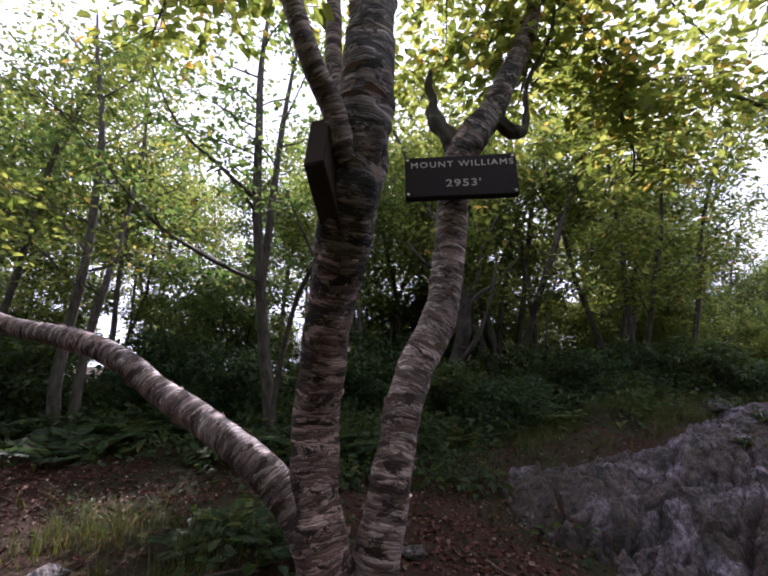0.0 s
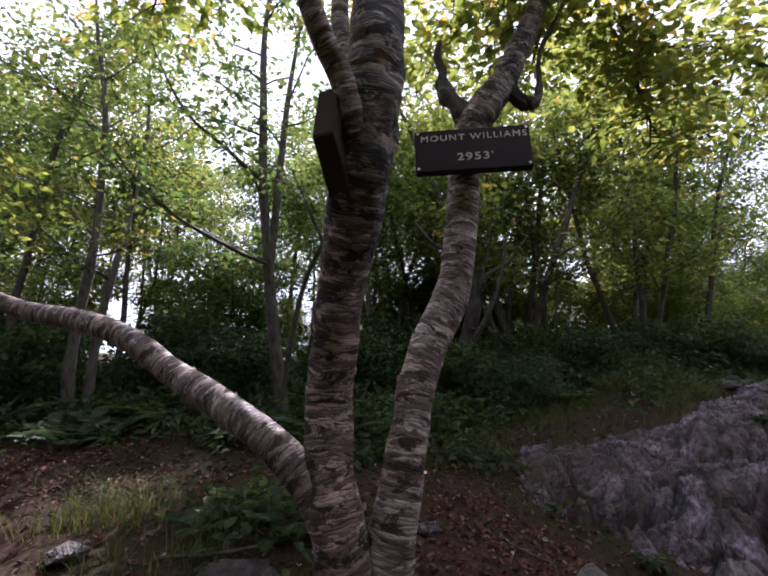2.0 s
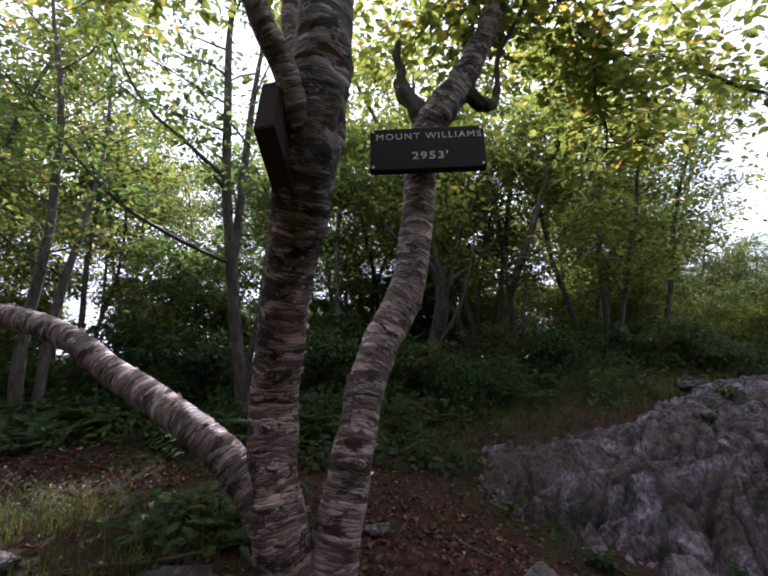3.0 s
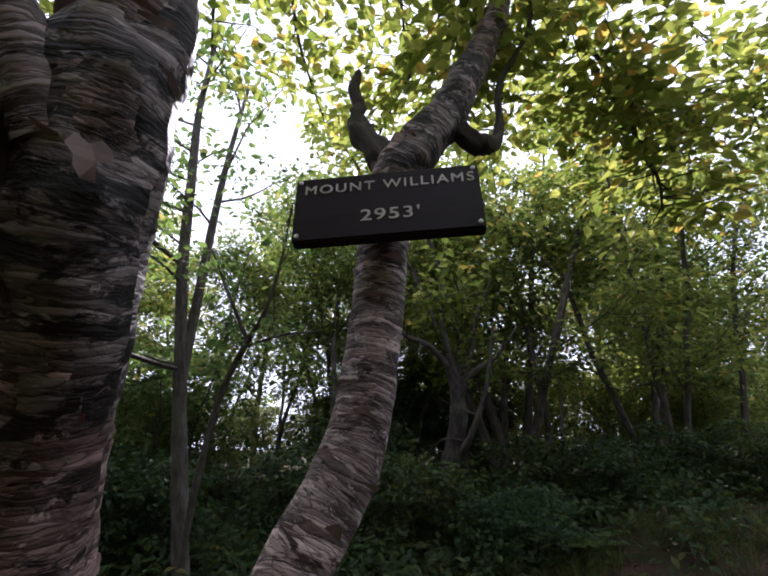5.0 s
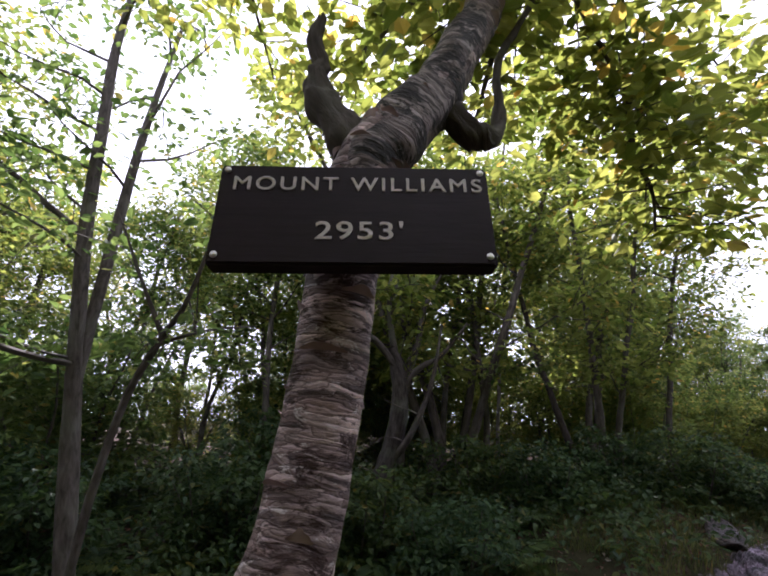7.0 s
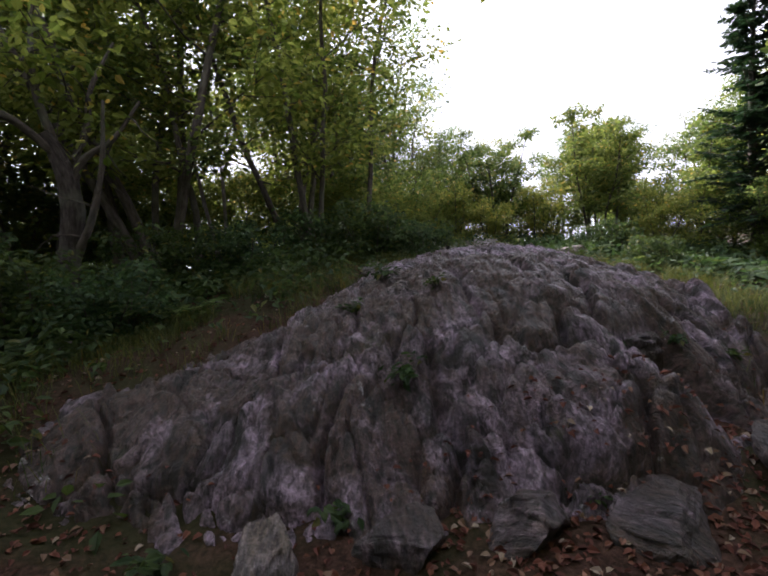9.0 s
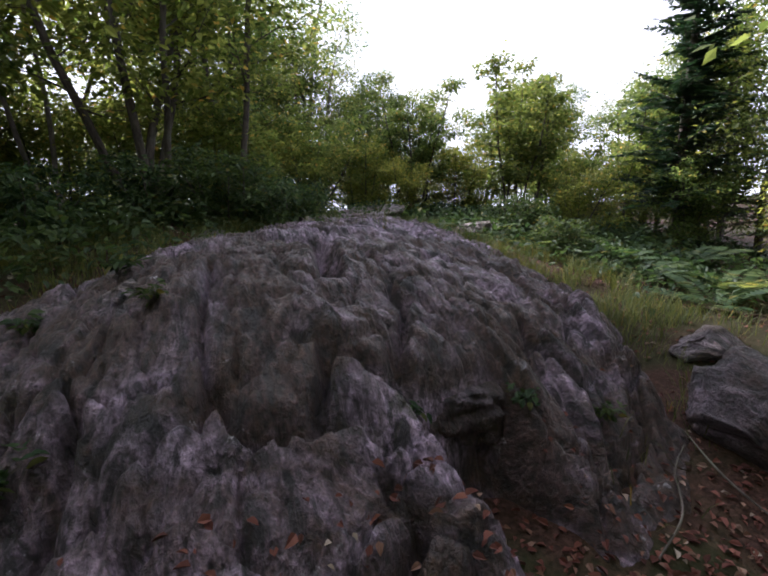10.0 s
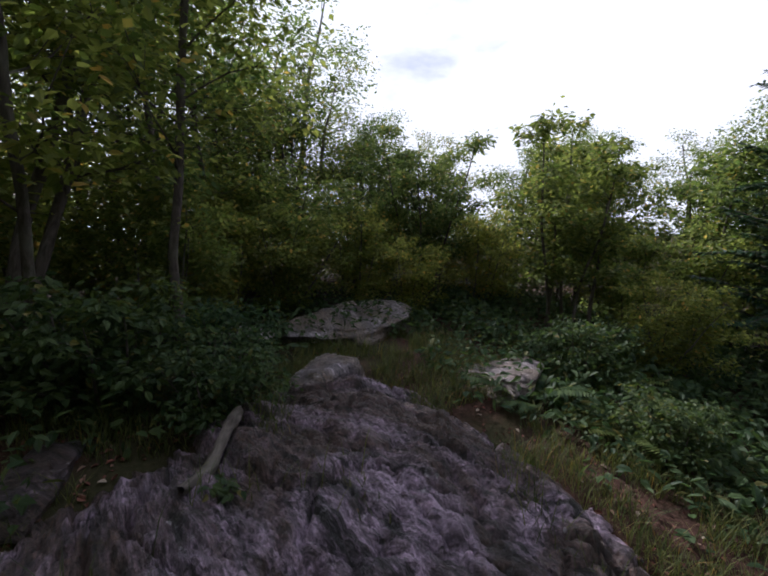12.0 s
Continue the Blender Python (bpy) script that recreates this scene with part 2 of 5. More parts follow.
DEAD_LEAF = litter_material()
CURL = paint_material("bark_curl", (0.30, 0.22, 0.2), 0.6)
SOIL = soil_material()
SIGN_PAINT = paint_material("sign_paint", (0.017, 0.010, 0.0115), 0.55)
LETTER_PAINT = paint_material("letter_paint", (0.55, 0.5, 0.46), 0.7)
RUST = paint_material("rotten_wood", (0.26, 0.06, 0.025), 0.8)
RAW_WOOD = paint_material("weathered_wood", (0.045, 0.03, 0.024), 0.8)
STEEL = material("bolt_steel", 0.4, 0.5)[0]
STEEL.node_tree.nodes["Principled BSDF"].inputs["Base Color"].default_value = (0.6, 0.58, 0.56, 1)
STEEL.node_tree.nodes["Principled BSDF"].inputs["Metallic"].default_value = 0.8


# ---- mesh tools ----
def lattice(x, y, z=0.0, seed=0):
    """Smooth value noise in -1..1 for arrays."""
    x, y, z = np.broadcast_arrays(np.asarray(x, float), np.asarray(y, float), np.asarray(z, float))
    i, j, k = np.floor(x), np.floor(y), np.floor(z)
    u, v, w = x - i, y - j, z - k
    u, v, w = u * u * (3 - 2 * u), v * v * (3 - 2 * v), w * w * (3 - 2 * w)

    def corner(a, b, c):
        h = np.sin((i + a) * 127.1 + (j + b) * 311.7 + (k + c) * 74.7 + seed * 53.3) * 43758.5453
        return 2 * (h - np.floor(h)) - 1
    r = 0
    for a in (0, 1):
        for b in (0, 1):
            for c in (0, 1):
                r = r + corner(a, b, c) * np.where(a, u, 1 - u) * np.where(b, v, 1 - v) * np.where(c, w, 1 - w)
    return r


def fractal(x, y, z=0.0, seed=0, octaves=4):
    r, amp, f = 0, 1.0, 1.0
    for o in range(octaves):
        r = r + amp * lattice(x * f, y * f, np.asarray(z) * f, seed + o)
        amp, f = amp * 0.5, f * 2.03
    return r


def mesh_from(name, verts, faces, mat, uv=None, smooth=True):
    """One mesh from an array of vertices and an array of equal-sided faces."""
    me = bpy.data.meshes.new(name)
    verts, faces = np.asarray(verts, np.float32), np.asarray(faces, np.int32)
    n = faces.shape[1]
    me.vertices.add(len(verts))
    me.vertices.foreach_set("co", verts.ravel())
    me.loops.add(faces.size)
    me.loops.foreach_set("vertex_index", faces.ravel())
    me.polygons.add(len(faces))
    me.polygons.foreach_set("loop_start", np.arange(0, faces.size, n, dtype=np.int32))
    me.polygons.foreach_set("loop_total", np.full(len(faces), n, dtype=np.int32))
    me.polygons.foreach_set("use_smooth", np.full(len(faces), smooth))
    if uv is not None:
        layer = me.uv_layers.new(name="UVMap")
        layer.data.foreach_set("uv", np.asarray(uv, np.float32)[faces.ravel()].ravel())
    me.update(calc_edges=True)
    me.materials.append(mat)
    return me


def child(name, data, parent, label=""):
    ob = new(name, data)
    ob.parent = parent
    return tagged(ob, label)


def part(name, bm, mat, parent, label=""):
    me = bpy.data.meshes.new(name)
    bm.to_mesh(me)
    bm.free()
    me.materials.append(mat)
    return child(name, me, parent, label)


def spline(points, steps=6):
    p = np.asarray(points, float)
    p = np.vstack([2 * p[0] - p[1], p, 2 * p[-1] - p[-2]])
    out = []
    for i in range(1, len(p) - 2):
        for s in range(steps):
            t = s / steps
            out.append(0.5 * (2 * p[i] + (p[i + 1] - p[i - 1]) * t + (2 * p[i - 1] - 5 * p[i] + 4 * p[i + 1] - p[i + 2]) * t ** 2
                              + (3 * p[i] - p[i - 1] - 3 * p[i + 1] + p[i + 2]) * t ** 3))
    out.append(p[-2])
    return np.array(out)


class Tubes:
    """Collects tapered limbs into one mesh; UV runs round and along each limb in metres."""

    def __init__(self):
        self.v, self.f, self.uv, self.n = [], [], [], 0

    def add(self, path, radii, sides=8, rough=0.0, seed=0):
        path = np.asarray(path, float)
        m = len(path)
        radii = np.interp(np.linspace(0, 1, m), np.linspace(0, 1, len(radii)), radii)
        tan = np.gradient(path, axis=0)
        tan /= np.linalg.norm(tan, axis=1)[:, None] + 1e-9
        ref = np.array([1.0, 0.05, 0.0]) if abs(tan[:, 0]).mean() < 0.8 else np.array([0, 0.1, 1.0])
        a = ref - tan * (tan @ ref)[:, None]
        a /= np.linalg.norm(a, axis=1)[:, None]
        b = np.cross(tan, a)
        length = np.concatenate([[0], np.cumsum(np.linalg.norm(np.diff(path, axis=0), axis=1))])
        th = np.linspace(0, 2 * np.pi, sides + 1)
        r = radii[:, None] * np.ones(sides + 1)
        if rough:
            r = r * (1 + rough * fractal(np.cos(th)[None, :] * 1.3 + seed, np.sin(th)[None, :] * 1.3, length[:, None] * 7, seed, 3))
        v = path[:, None, :] + r[:, :, None] * (np.cos(th)[None, :, None] * a[:, None, :] + np.sin(th)[None, :, None] * b[:, None, :])
        u = np.broadcast_to(th[None, :] * max(radii.mean(), 0.004), (m, sides + 1))
        w = np.broadcast_to(length[:, None] + seed * 1.7, (m, sides + 1))
        i = (np.arange(m - 1)[:, None] * (sides + 1) + np.arange(sides)[None, :]).ravel() + self.n
        self.v.append(v.reshape(-1, 3))
        self.uv.append(np.stack([u.ravel(), w.ravel()], 1))
        self.f.append(np.stack([i, i + 1, i + sides + 2, i + sides + 1], 1))
        self.n += m * (sides + 1)

    def mesh(self, name, mat):
        return mesh_from(name, np.vstack(self.v), np.vstack(self.f), mat, np.vstack(self.uv))


def unit(v):
    return v / (np.linalg.norm(v, axis=-1, keepdims=True) + 1e-9)


def leaf_mesh(name, pos, axis, up, size, mat, wide=0.62, fold=0.12, fine=True):
    """Folded blades, one island each: base, shoulders, tip."""
    axis, size = unit(axis), np.asarray(size)[:, None]
    side = unit(np.cross(axis, up))
    nrm = np.cross(side, axis)
    h = size * wide * 0.5
    if fine:
        cols = [pos, pos + axis * size * 0.30 - side * h + nrm * h * fold * 2, pos + axis * size * 0.68 - side * h * 0.72 + nrm * h * fold * 1.4,
                pos + axis * size - nrm * size * 0.10, pos + axis * size * 0.68 + side * h * 0.72 + nrm * h * fold * 1.4, pos + axis * size * 0.30 + side * h + nrm * h * fold * 2]
        quad = np.array([[0, 1, 2, 3], [0, 3, 4, 5]])
    else:
        cols = [pos, pos + axis * size * 0.42 - side * h + nrm * h * fold * 2, pos + axis * size, pos + axis * size * 0.42 + side * h + nrm * h * fold * 2]
        quad = np.array([[0, 1, 2], [0, 2, 3]])
    k = len(cols)
    v = np.stack(cols, 1).reshape(-1, 3)
    f = (np.arange(len(pos))[:, None, None] * k + quad[None]).reshape(-1, quad.shape[1])
    return mesh_from(name, v, f, mat, smooth=False)


def sprays(rng, tips, per, reach, leaf, flat=0.45):
    """Leaves scattered in flat sprays round twig points. Returns position, axis, up and size."""
    tips = np.repeat(np.asarray(tips), per, axis=0)
    n = len(tips)
    ang = rng.uniform(0, 2 * np.pi, n)
    off = np.stack([np.cos(ang), np.sin(ang), np.zeros(n)], 1) * (reach * rng.uniform(0.05, 1, n) ** 0.6)[:, None]
    off[:, 2] += rng.normal(0, reach * 0.28, n)
    axis = np.stack([np.cos(ang), np.sin(ang), rng.uniform(-0.7, 0.15, n)], 1) + rng.normal(0, 0.35, (n, 3))
    up = np.array([0, 0, 1.0]) + rng.normal(0, flat, (n, 3))
    return tips + off, axis, up, leaf * rng.uniform(0.6, 1.25, n)


# ---- the lie of the land ----
def step(x, a, b):
    t = np.clip((np.asarray(x, float) - a) / (b - a), 0, 1)
    return t * t * (3 - 2 * t)


def land(x, y):
    x, y = np.asarray(x, float), np.asarray(y, float)
    z = np.interp(y, [-400, -30, -3, 0, 2, 4, 8, 14, 40, 400], [-22, -0.8, -0.1, 0.0, 0.20, 0.32, 0.66, 0.7, 0.0, -22])
    z = z - 0.30 * step(x, 0.2, 1.4) * step(-x, -7.5, -4.6) * step(y, -0.6, 1.2) * step(-y, -5.0, -3.4)
    z = z + 0.42 * np.exp(-((x - 4.2) / 2.2) ** 2 - ((y - 6.2) / 1.7) ** 2)
    z = z + 0.16 * step(x, 5.5, 7.5) * step(y, 2.2, 4.5)
    z = z - 0.35 * step(x, 9, 14) - 0.15 * step(-x, 3, 8)
    r = np.hypot(x, y)
    z = z + 0.05 * fractal(x * 0.7, y * 0.7, 0, 3, 4) * np.clip(3 - r / 40, 0.3, 1) + 0.012 * fractal(x * 5, y * 5, 0, 9, 2)
    return z


def on_land(x, y, sink=0.0):
    return float(land(x, y)) - sink


FOOT = np.array([(0.75, 3.8), (1.2, 3.2), (1.8, 2.7), (2.5, 2.35), (3.1, 2.1), (3.5, 1.97), (3.9, 1.9), (4.7, 1.95), (5.6, 2.2), (6.4, 2.8), (7.2, 3.7), (7.7, 4.8), (7.8, 6.1), (6.9, 7.3), (4.8, 6.8), (3.0, 6.0), (1.4, 5.2), (0.8, 4.6)])


def inside(x, y):
    """Distance to the foot of the outcrop, positive within."""
    d = np.full(np.shape(x), 1e9)
    odd = np.zeros(np.shape(x), bool)
    for (ax, ay), (bx, by) in zip(FOOT, np.roll(FOOT, -1, axis=0)):
        ex, ey = bx - ax, by - ay
        t = np.clip(((x - ax) * ex + (y - ay) * ey) / (ex * ex + ey * ey), 0, 1)
        d = np.minimum(d, np.hypot(x - ax - t * ex, y - ay - t * ey))
        odd ^= ((ay > y) != (by > y)) & (x < (bx - ax) * (y - ay) / (by - ay + 1e-12) + ax)
    return np.where(odd, d, -d)


def cells(x, y, seed):
    """Broken blocks: a random level for each cell and the distance to its border."""
    i, j = np.floor(x), np.floor(y)
    near, second, level = np.full(np.shape(x), 9.0), np.full(np.shape(x), 9.0), np.zeros(np.shape(x))
    for a in (-1, 0, 1):
        for b in (-1, 0, 1):
            h = [np.sin((i + a) * k + (j + b) * m + seed * 17.3) * 43758.5453 for k, m in ((127.1, 311.7), (269.5, 183.3), (419.2, 371.9))]
            h = [v - np.floor(v) for v in h]
            d = np.hypot(i + a + h[0] - x, j + b + h[1] - y)
            closer = d < near
            second = np.where(closer, near, np.minimum(second, d))
            level = np.where(closer, h[2], level)
            near = np.where(closer, d, near)
    return level, second - near


def fan(x, y):
    """Distance across and down the fall of the foliation, which spreads from behind the crest."""
    return 3.6 * np.arctan2(x - 4.7, 7.4 - y), np.hypot(x - 4.7, 7.4 - y)


def joint(x, y, ax, ay, bx, by, depth, width):
    """An open crack from a to b."""
    w = 0.05 * fractal(x * 5, y * 5, 0, 71, 2)
    ex, ey = bx - ax, by - ay
    t = np.clip(((x - ax) * ex + (y - ay) * ey) / (ex * ex + ey * ey), 0, 1)
    return depth * np.exp(-((np.hypot(x - ax - t * ex, y - ay - t * ey) + w) / width) ** 2)


def outcrop(x, y):
    d = inside(x, y) + 0.10 * fractal(x * 0.9, y * 0.9, 0, 81, 3)
    front = np.clip(d, 0, None)
    left = step(-x, -4.0, -2.4)
    rise = 1.12 - 0.24 * left - 0.24 * step(x, 6.1, 7.6) * step(-y, -5.6, -4.4)
    z = -0.10 + rise * (1 - np.exp(-(front / (0.74 + 0.30 * left)) ** (1.1 + 0.4 * left))) + np.minimum(d, 0) * 1.2
    z = z + 0.15 * np.exp(-((x - 5.6) / 1.2) ** 2 - ((y - 5.7) / 1.2) ** 2)
    across, down = fan(x, y)
    u = across + 0.11 * fractal(across * 1.1, down * 0.9, 0, 21, 3)
    v = down
    steep = (0.22 + 0.78 * np.exp(-front / 0.9)) * (0.35 + 0.65 * step(d, -0.1, 0.3))
    big = fractal(u * 1.3, v * 0.8, 0, 31, 3)
    ribs = 1 - np.abs(fractal(u * 2.8, v * 1.2, 0, 41, 4))
    fine = fractal(u * 12, v * 4.5, 0, 51, 3)
    hair = fractal(u * 34, v * 12, 0, 55, 2)
    cell, edge = cells(u * 1.8 + 0.45 * big, v * 1.5 + 0.45 * ribs, 3)
    chip, split = cells(u * 5.2 + 0.4 * big, v * 3.6 + 0.4 * ribs, 7)
    z = z + steep * (0.12 * big + 0.12 * (ribs - 0.6) + 0.034 * fine + 0.010 * hair)
    body = step(d, -0.1, 0.25)
    z = z + steep * body * (0.13 * (cell - 0.5) - 0.23 * np.exp(-(edge / 0.05) ** 2) + 0.065 * (chip - 0.5) - 0.10 * np.exp(-(split / 0.07) ** 2))
    flake, rim = cells(u * 12 + 0.3 * fine, v * 8.5 + 0.4 * fine, 13)
    z = z + (0.25 + 0.75 * steep) * body * (0.03 * (flake - 0.5) - 0.04 * np.exp(-(rim / 0.11) ** 2))
    grit = np.abs(fractal(u * 15, v * 8, 0, 91, 3)) - 0.4
    crust = fractal(x * 34, y * 34, 0, 95, 2)
    z = z + (0.4 + 0.6 * steep) * (0.026 * grit + 0.004 * crust)
    # cross joints that break the ribs into ledges
    ledge = fractal(v * 2.1 + 0.5 * big, u * 1.0, 0, 61, 3)
    z = z + (0.10 + 0.90 * steep) * 0.055 * np.tanh(9 * ledge)
    # the hollow under an overhanging lip
    z = z - 0.62 * np.exp(-((x - 4.32) / 0.24) ** 6 - ((y - 2.36) / 0.24) ** 6)
    # open cracks on the brow and down the face
    z = z - joint(x, y, 4.40, 4.02, 4.18, 3.32, 0.30, 0.055) - joint(x, y, 3.82, 4.08, 4.40, 3.99, 0.13, 0.045)
    z = z - joint(x, y, 3.70, 3.42, 4.16, 3.24, 0.14, 0.045) - joint(x, y, 4.78, 3.1, 4.88, 2.3, 0.16, 0.05) - joint(x, y, 5.6, 3.6, 5.5, 2.6, 0.10, 0.04)
    return z


def surface(x, y):
    return np.maximum(land(x, y), outcrop(np.asarray(x, float), np.asarray(y, float)))


# ---- ground and rock ----
def ground_sheet():
    def axis(lo, hi, fine, near):
        core = np.arange(lo, hi, fine)
        out = near * np.cumprod(np.full(26, 1.28)) / 10
        far = np.cumsum(out)
        return np.concatenate([lo - far[::-1], core, hi + far])
    xs, ys = axis(-6, 12, 0.07, 1.0), axis(-2, 13, 0.07, 1.0)
    gx, gy = np.meshgrid(xs, ys)
    gz = land(gx, gy)
    w = len(xs)
    i = (np.arange(len(ys) - 1)[:, None] * w + np.arange(w - 1)[None]).ravel()
    me = mesh_from("ground", np.stack([gx, gy, gz], -1).reshape(-1, 3), np.stack([i, i + 1, i + w + 1, i + w], 1), SOIL)
    tagged(new("ground", me), "dark leaf-strewn forest soil with grassy patches", "ground", kind="structure")


def outcrop_rock():
    xs, ys = np.arange(0.4, 8.1, 0.0145), np.arange(1.6, 7.6, 0.0145)
    gx, gy = np.meshgrid(xs, ys)
    gz = outcrop(gx, gy)
    w = len(xs)
    i = (np.arange(len(ys) - 1)[:, None] * w + np.arange(w - 1)[None]).ravel()
    f = np.stack([i, i + 1, i + w + 1, i + w], 1)
    keep = (gz > land(gx, gy) - 0.25).ravel()
    f = f[keep[f].any(axis=1)]
    used, inv = np.unique(f, return_inverse=True)
    v = np.stack([gx, gy, gz], -1).reshape(-1, 3)[used]
    me = mesh_from("rock_outcrop", v, inv.reshape(-1, 4), ROCK, np.stack([fan(v[:, 0], v[:, 1])[0], fan(v[:, 0], v[:, 1])[1] - 1.3 * v[:, 2]], 1))
    return tagged(new("rock_outcrop", me), "domed purplish-grey schist outcrop with ribbed weathered face", "rock outcrop")


def ledge(parent, name, x, y, sx, sy, sz, turn, dip, seed, mat, label="", z=None):
    """A block that juts out of the outcrop."""
    me = stone_mesh(name, sx, sy, sz, seed, mat)
    ob = child(name, me, parent, label)
    ob.matrix_world = pose(x, y, float(outcrop(np.array(x), np.array(y))) - 0.4 * sz if z is None else z, dip, 0, turn)


def stone_mesh(name, sx, sy, sz, seed, mat):
    bm = bmesh.new()
    bmesh.ops.create_icosphere(bm, subdivisions=5, radius=1)
    p = np.array([v.co[:] for v in bm.verts])
    rs = np.random.default_rng(seed)
    q = np.sign(p) * np.abs(p) ** 0.8
    for k in range(13):
        d = unit(rs.normal(0, 1, 3))
        far = np.clip(q @ d - rs.uniform(0.5, 0.8), 0, None)
        q = q - far[:, None] * d * 0.97
    n1 = fractal(p[:, 0] * 1.6 + seed, p[:, 1] * 1.6, p[:, 2] * 1.6, seed, 3)
    n2 = fractal(p[:, 0] * 10 + seed, p[:, 1] * 1.5, p[:, 2] * 4, seed + 5, 3)
    n3 = np.tanh(8 * fractal(p[:, 0] * 3 + seed, p[:, 1] * 1.2, p[:, 2] * 4, seed + 9, 2))
    q = q * (1 + 0.09 * n1 + 0.05 * n2 + 0.05 * n3)[:, None] * np.array([sx, sy, sz])
    faces = np.array([[v.index for v in f.verts] for f in bm.faces])
    bm.free()
    return mesh_from(name, q, faces, mat)


def boulder(x, y, sx, sy, sz, turn, label, seed, mat=ROCK_BLOCK, sink=0.35, base=None):
    ob = new("boulder", stone_mesh("boulder", sx, sy, sz, seed, mat))
    z = float(surface(x, y)) if base is None else base
    ob.matrix_world = pose(x, y, z + sz * (1 - 2 * sink), 0, 0, turn)
    return tagged(ob, label, "boulder")


ground_sheet()
rock = outcrop_rock()
ledge(rock, "overhanging_lip", 4.28, 2.86, 0.40, 0.42, 0.2, 8, 20, 101, ROCK_BLOCK, "jutting schist lip over a dark hollow", 0.36)
ledge(rock, "quartz_patch", 3.05, 3.92, 0.17, 0.13, 0.08, 20, 0, 103, ROCK_PALE, "pale quartz patch")
ledge(rock, "quartz_patch", 3.32, 3.72, 0.12, 0.1, 0.08, 50, 0, 105, ROCK_PALE, "pale quartz patch")
boulder(3.45, 2.0, 0.32, 0.2, 0.16, 20, "broken schist block sunk in leaf litter", 131, sink=0.4)
boulder(2.45, 2.45, 0.2, 0.16, 0.13, -20, "broken schist block at the foot of the outcrop", 137, sink=0.4)
boulder(4.42, 1.62, 0.46, 0.26, 0.2, -40, "flat-topped grey schist block beside the trodden dirt", 3, sink=0.2)
boulder(5.75, 1.95, 0.22, 0.34, 0.4, -20, "pointed grey boulder with mossy top in the grass", 7)
boulder(6.6, 2.4, 0.3, 0.22, 0.16, 10, "low flat grey stone half sunk in grass", 11)
boulder(2.95, 2.25, 0.24, 0.2, 0.16, 30, "low rounded schist block at the foot of the outcrop", 13)
boulder(1.12, 2.62, 0.2, 0.15, 0.1, 10, "pale quartz-streaked stone among fallen leaves", 17, ROCK_PALE)
boulder(1.95, 2.72, 0.15, 0.28, 0.15, -25, "pale slanting stone at the foot of the outcrop", 19, ROCK_PALE)
boulder(0.2, 2.68, 0.1, 0.08, 0.05, 0, "small pale stone beside the birch trunk", 23, ROCK_PALE)
boulder(-0.75, 2.2, 0.28, 0.18, 0.07, 15, "low flat stone under the birch", 29)
boulder(-1.65, 2.35, 0.13, 0.11, 0.06, 40, "small pale stone in the grass", 31, ROCK_PALE)
boulder(6.25, 6.35, 0.5, 0.5, 0.26, 15, "flat schist slab bedded in grass", 37, ROCK_PALE, 0.5)
boulder(7.45, 7.6, 1.1, 0.7, 0.3, -15, "broad sloping schist slab below the bushes", 41, ROCK_PALE, 0.48)
boulder(5.8, 7.7, 0.6, 0.4, 0.24, 20, "low pale schist slab beside the bushes", 43, ROCK_PALE, 0.45)
boulder(7.75, 5.7, 0.6, 0.45, 0.2, 35, "low mossy schist slab in the grass", 47, ROCK_PALE, 0.45)
boulder(4.3, 5.72, 0.4, 0.16, 0.13, 60, "narrow brown schist ledge among fallen leaves", 53, sink=0.44)
boulder(6.75, 10.0, 0.6, 0.4, 0.3, 0, "mossy boulder in front of the thicket", 59)


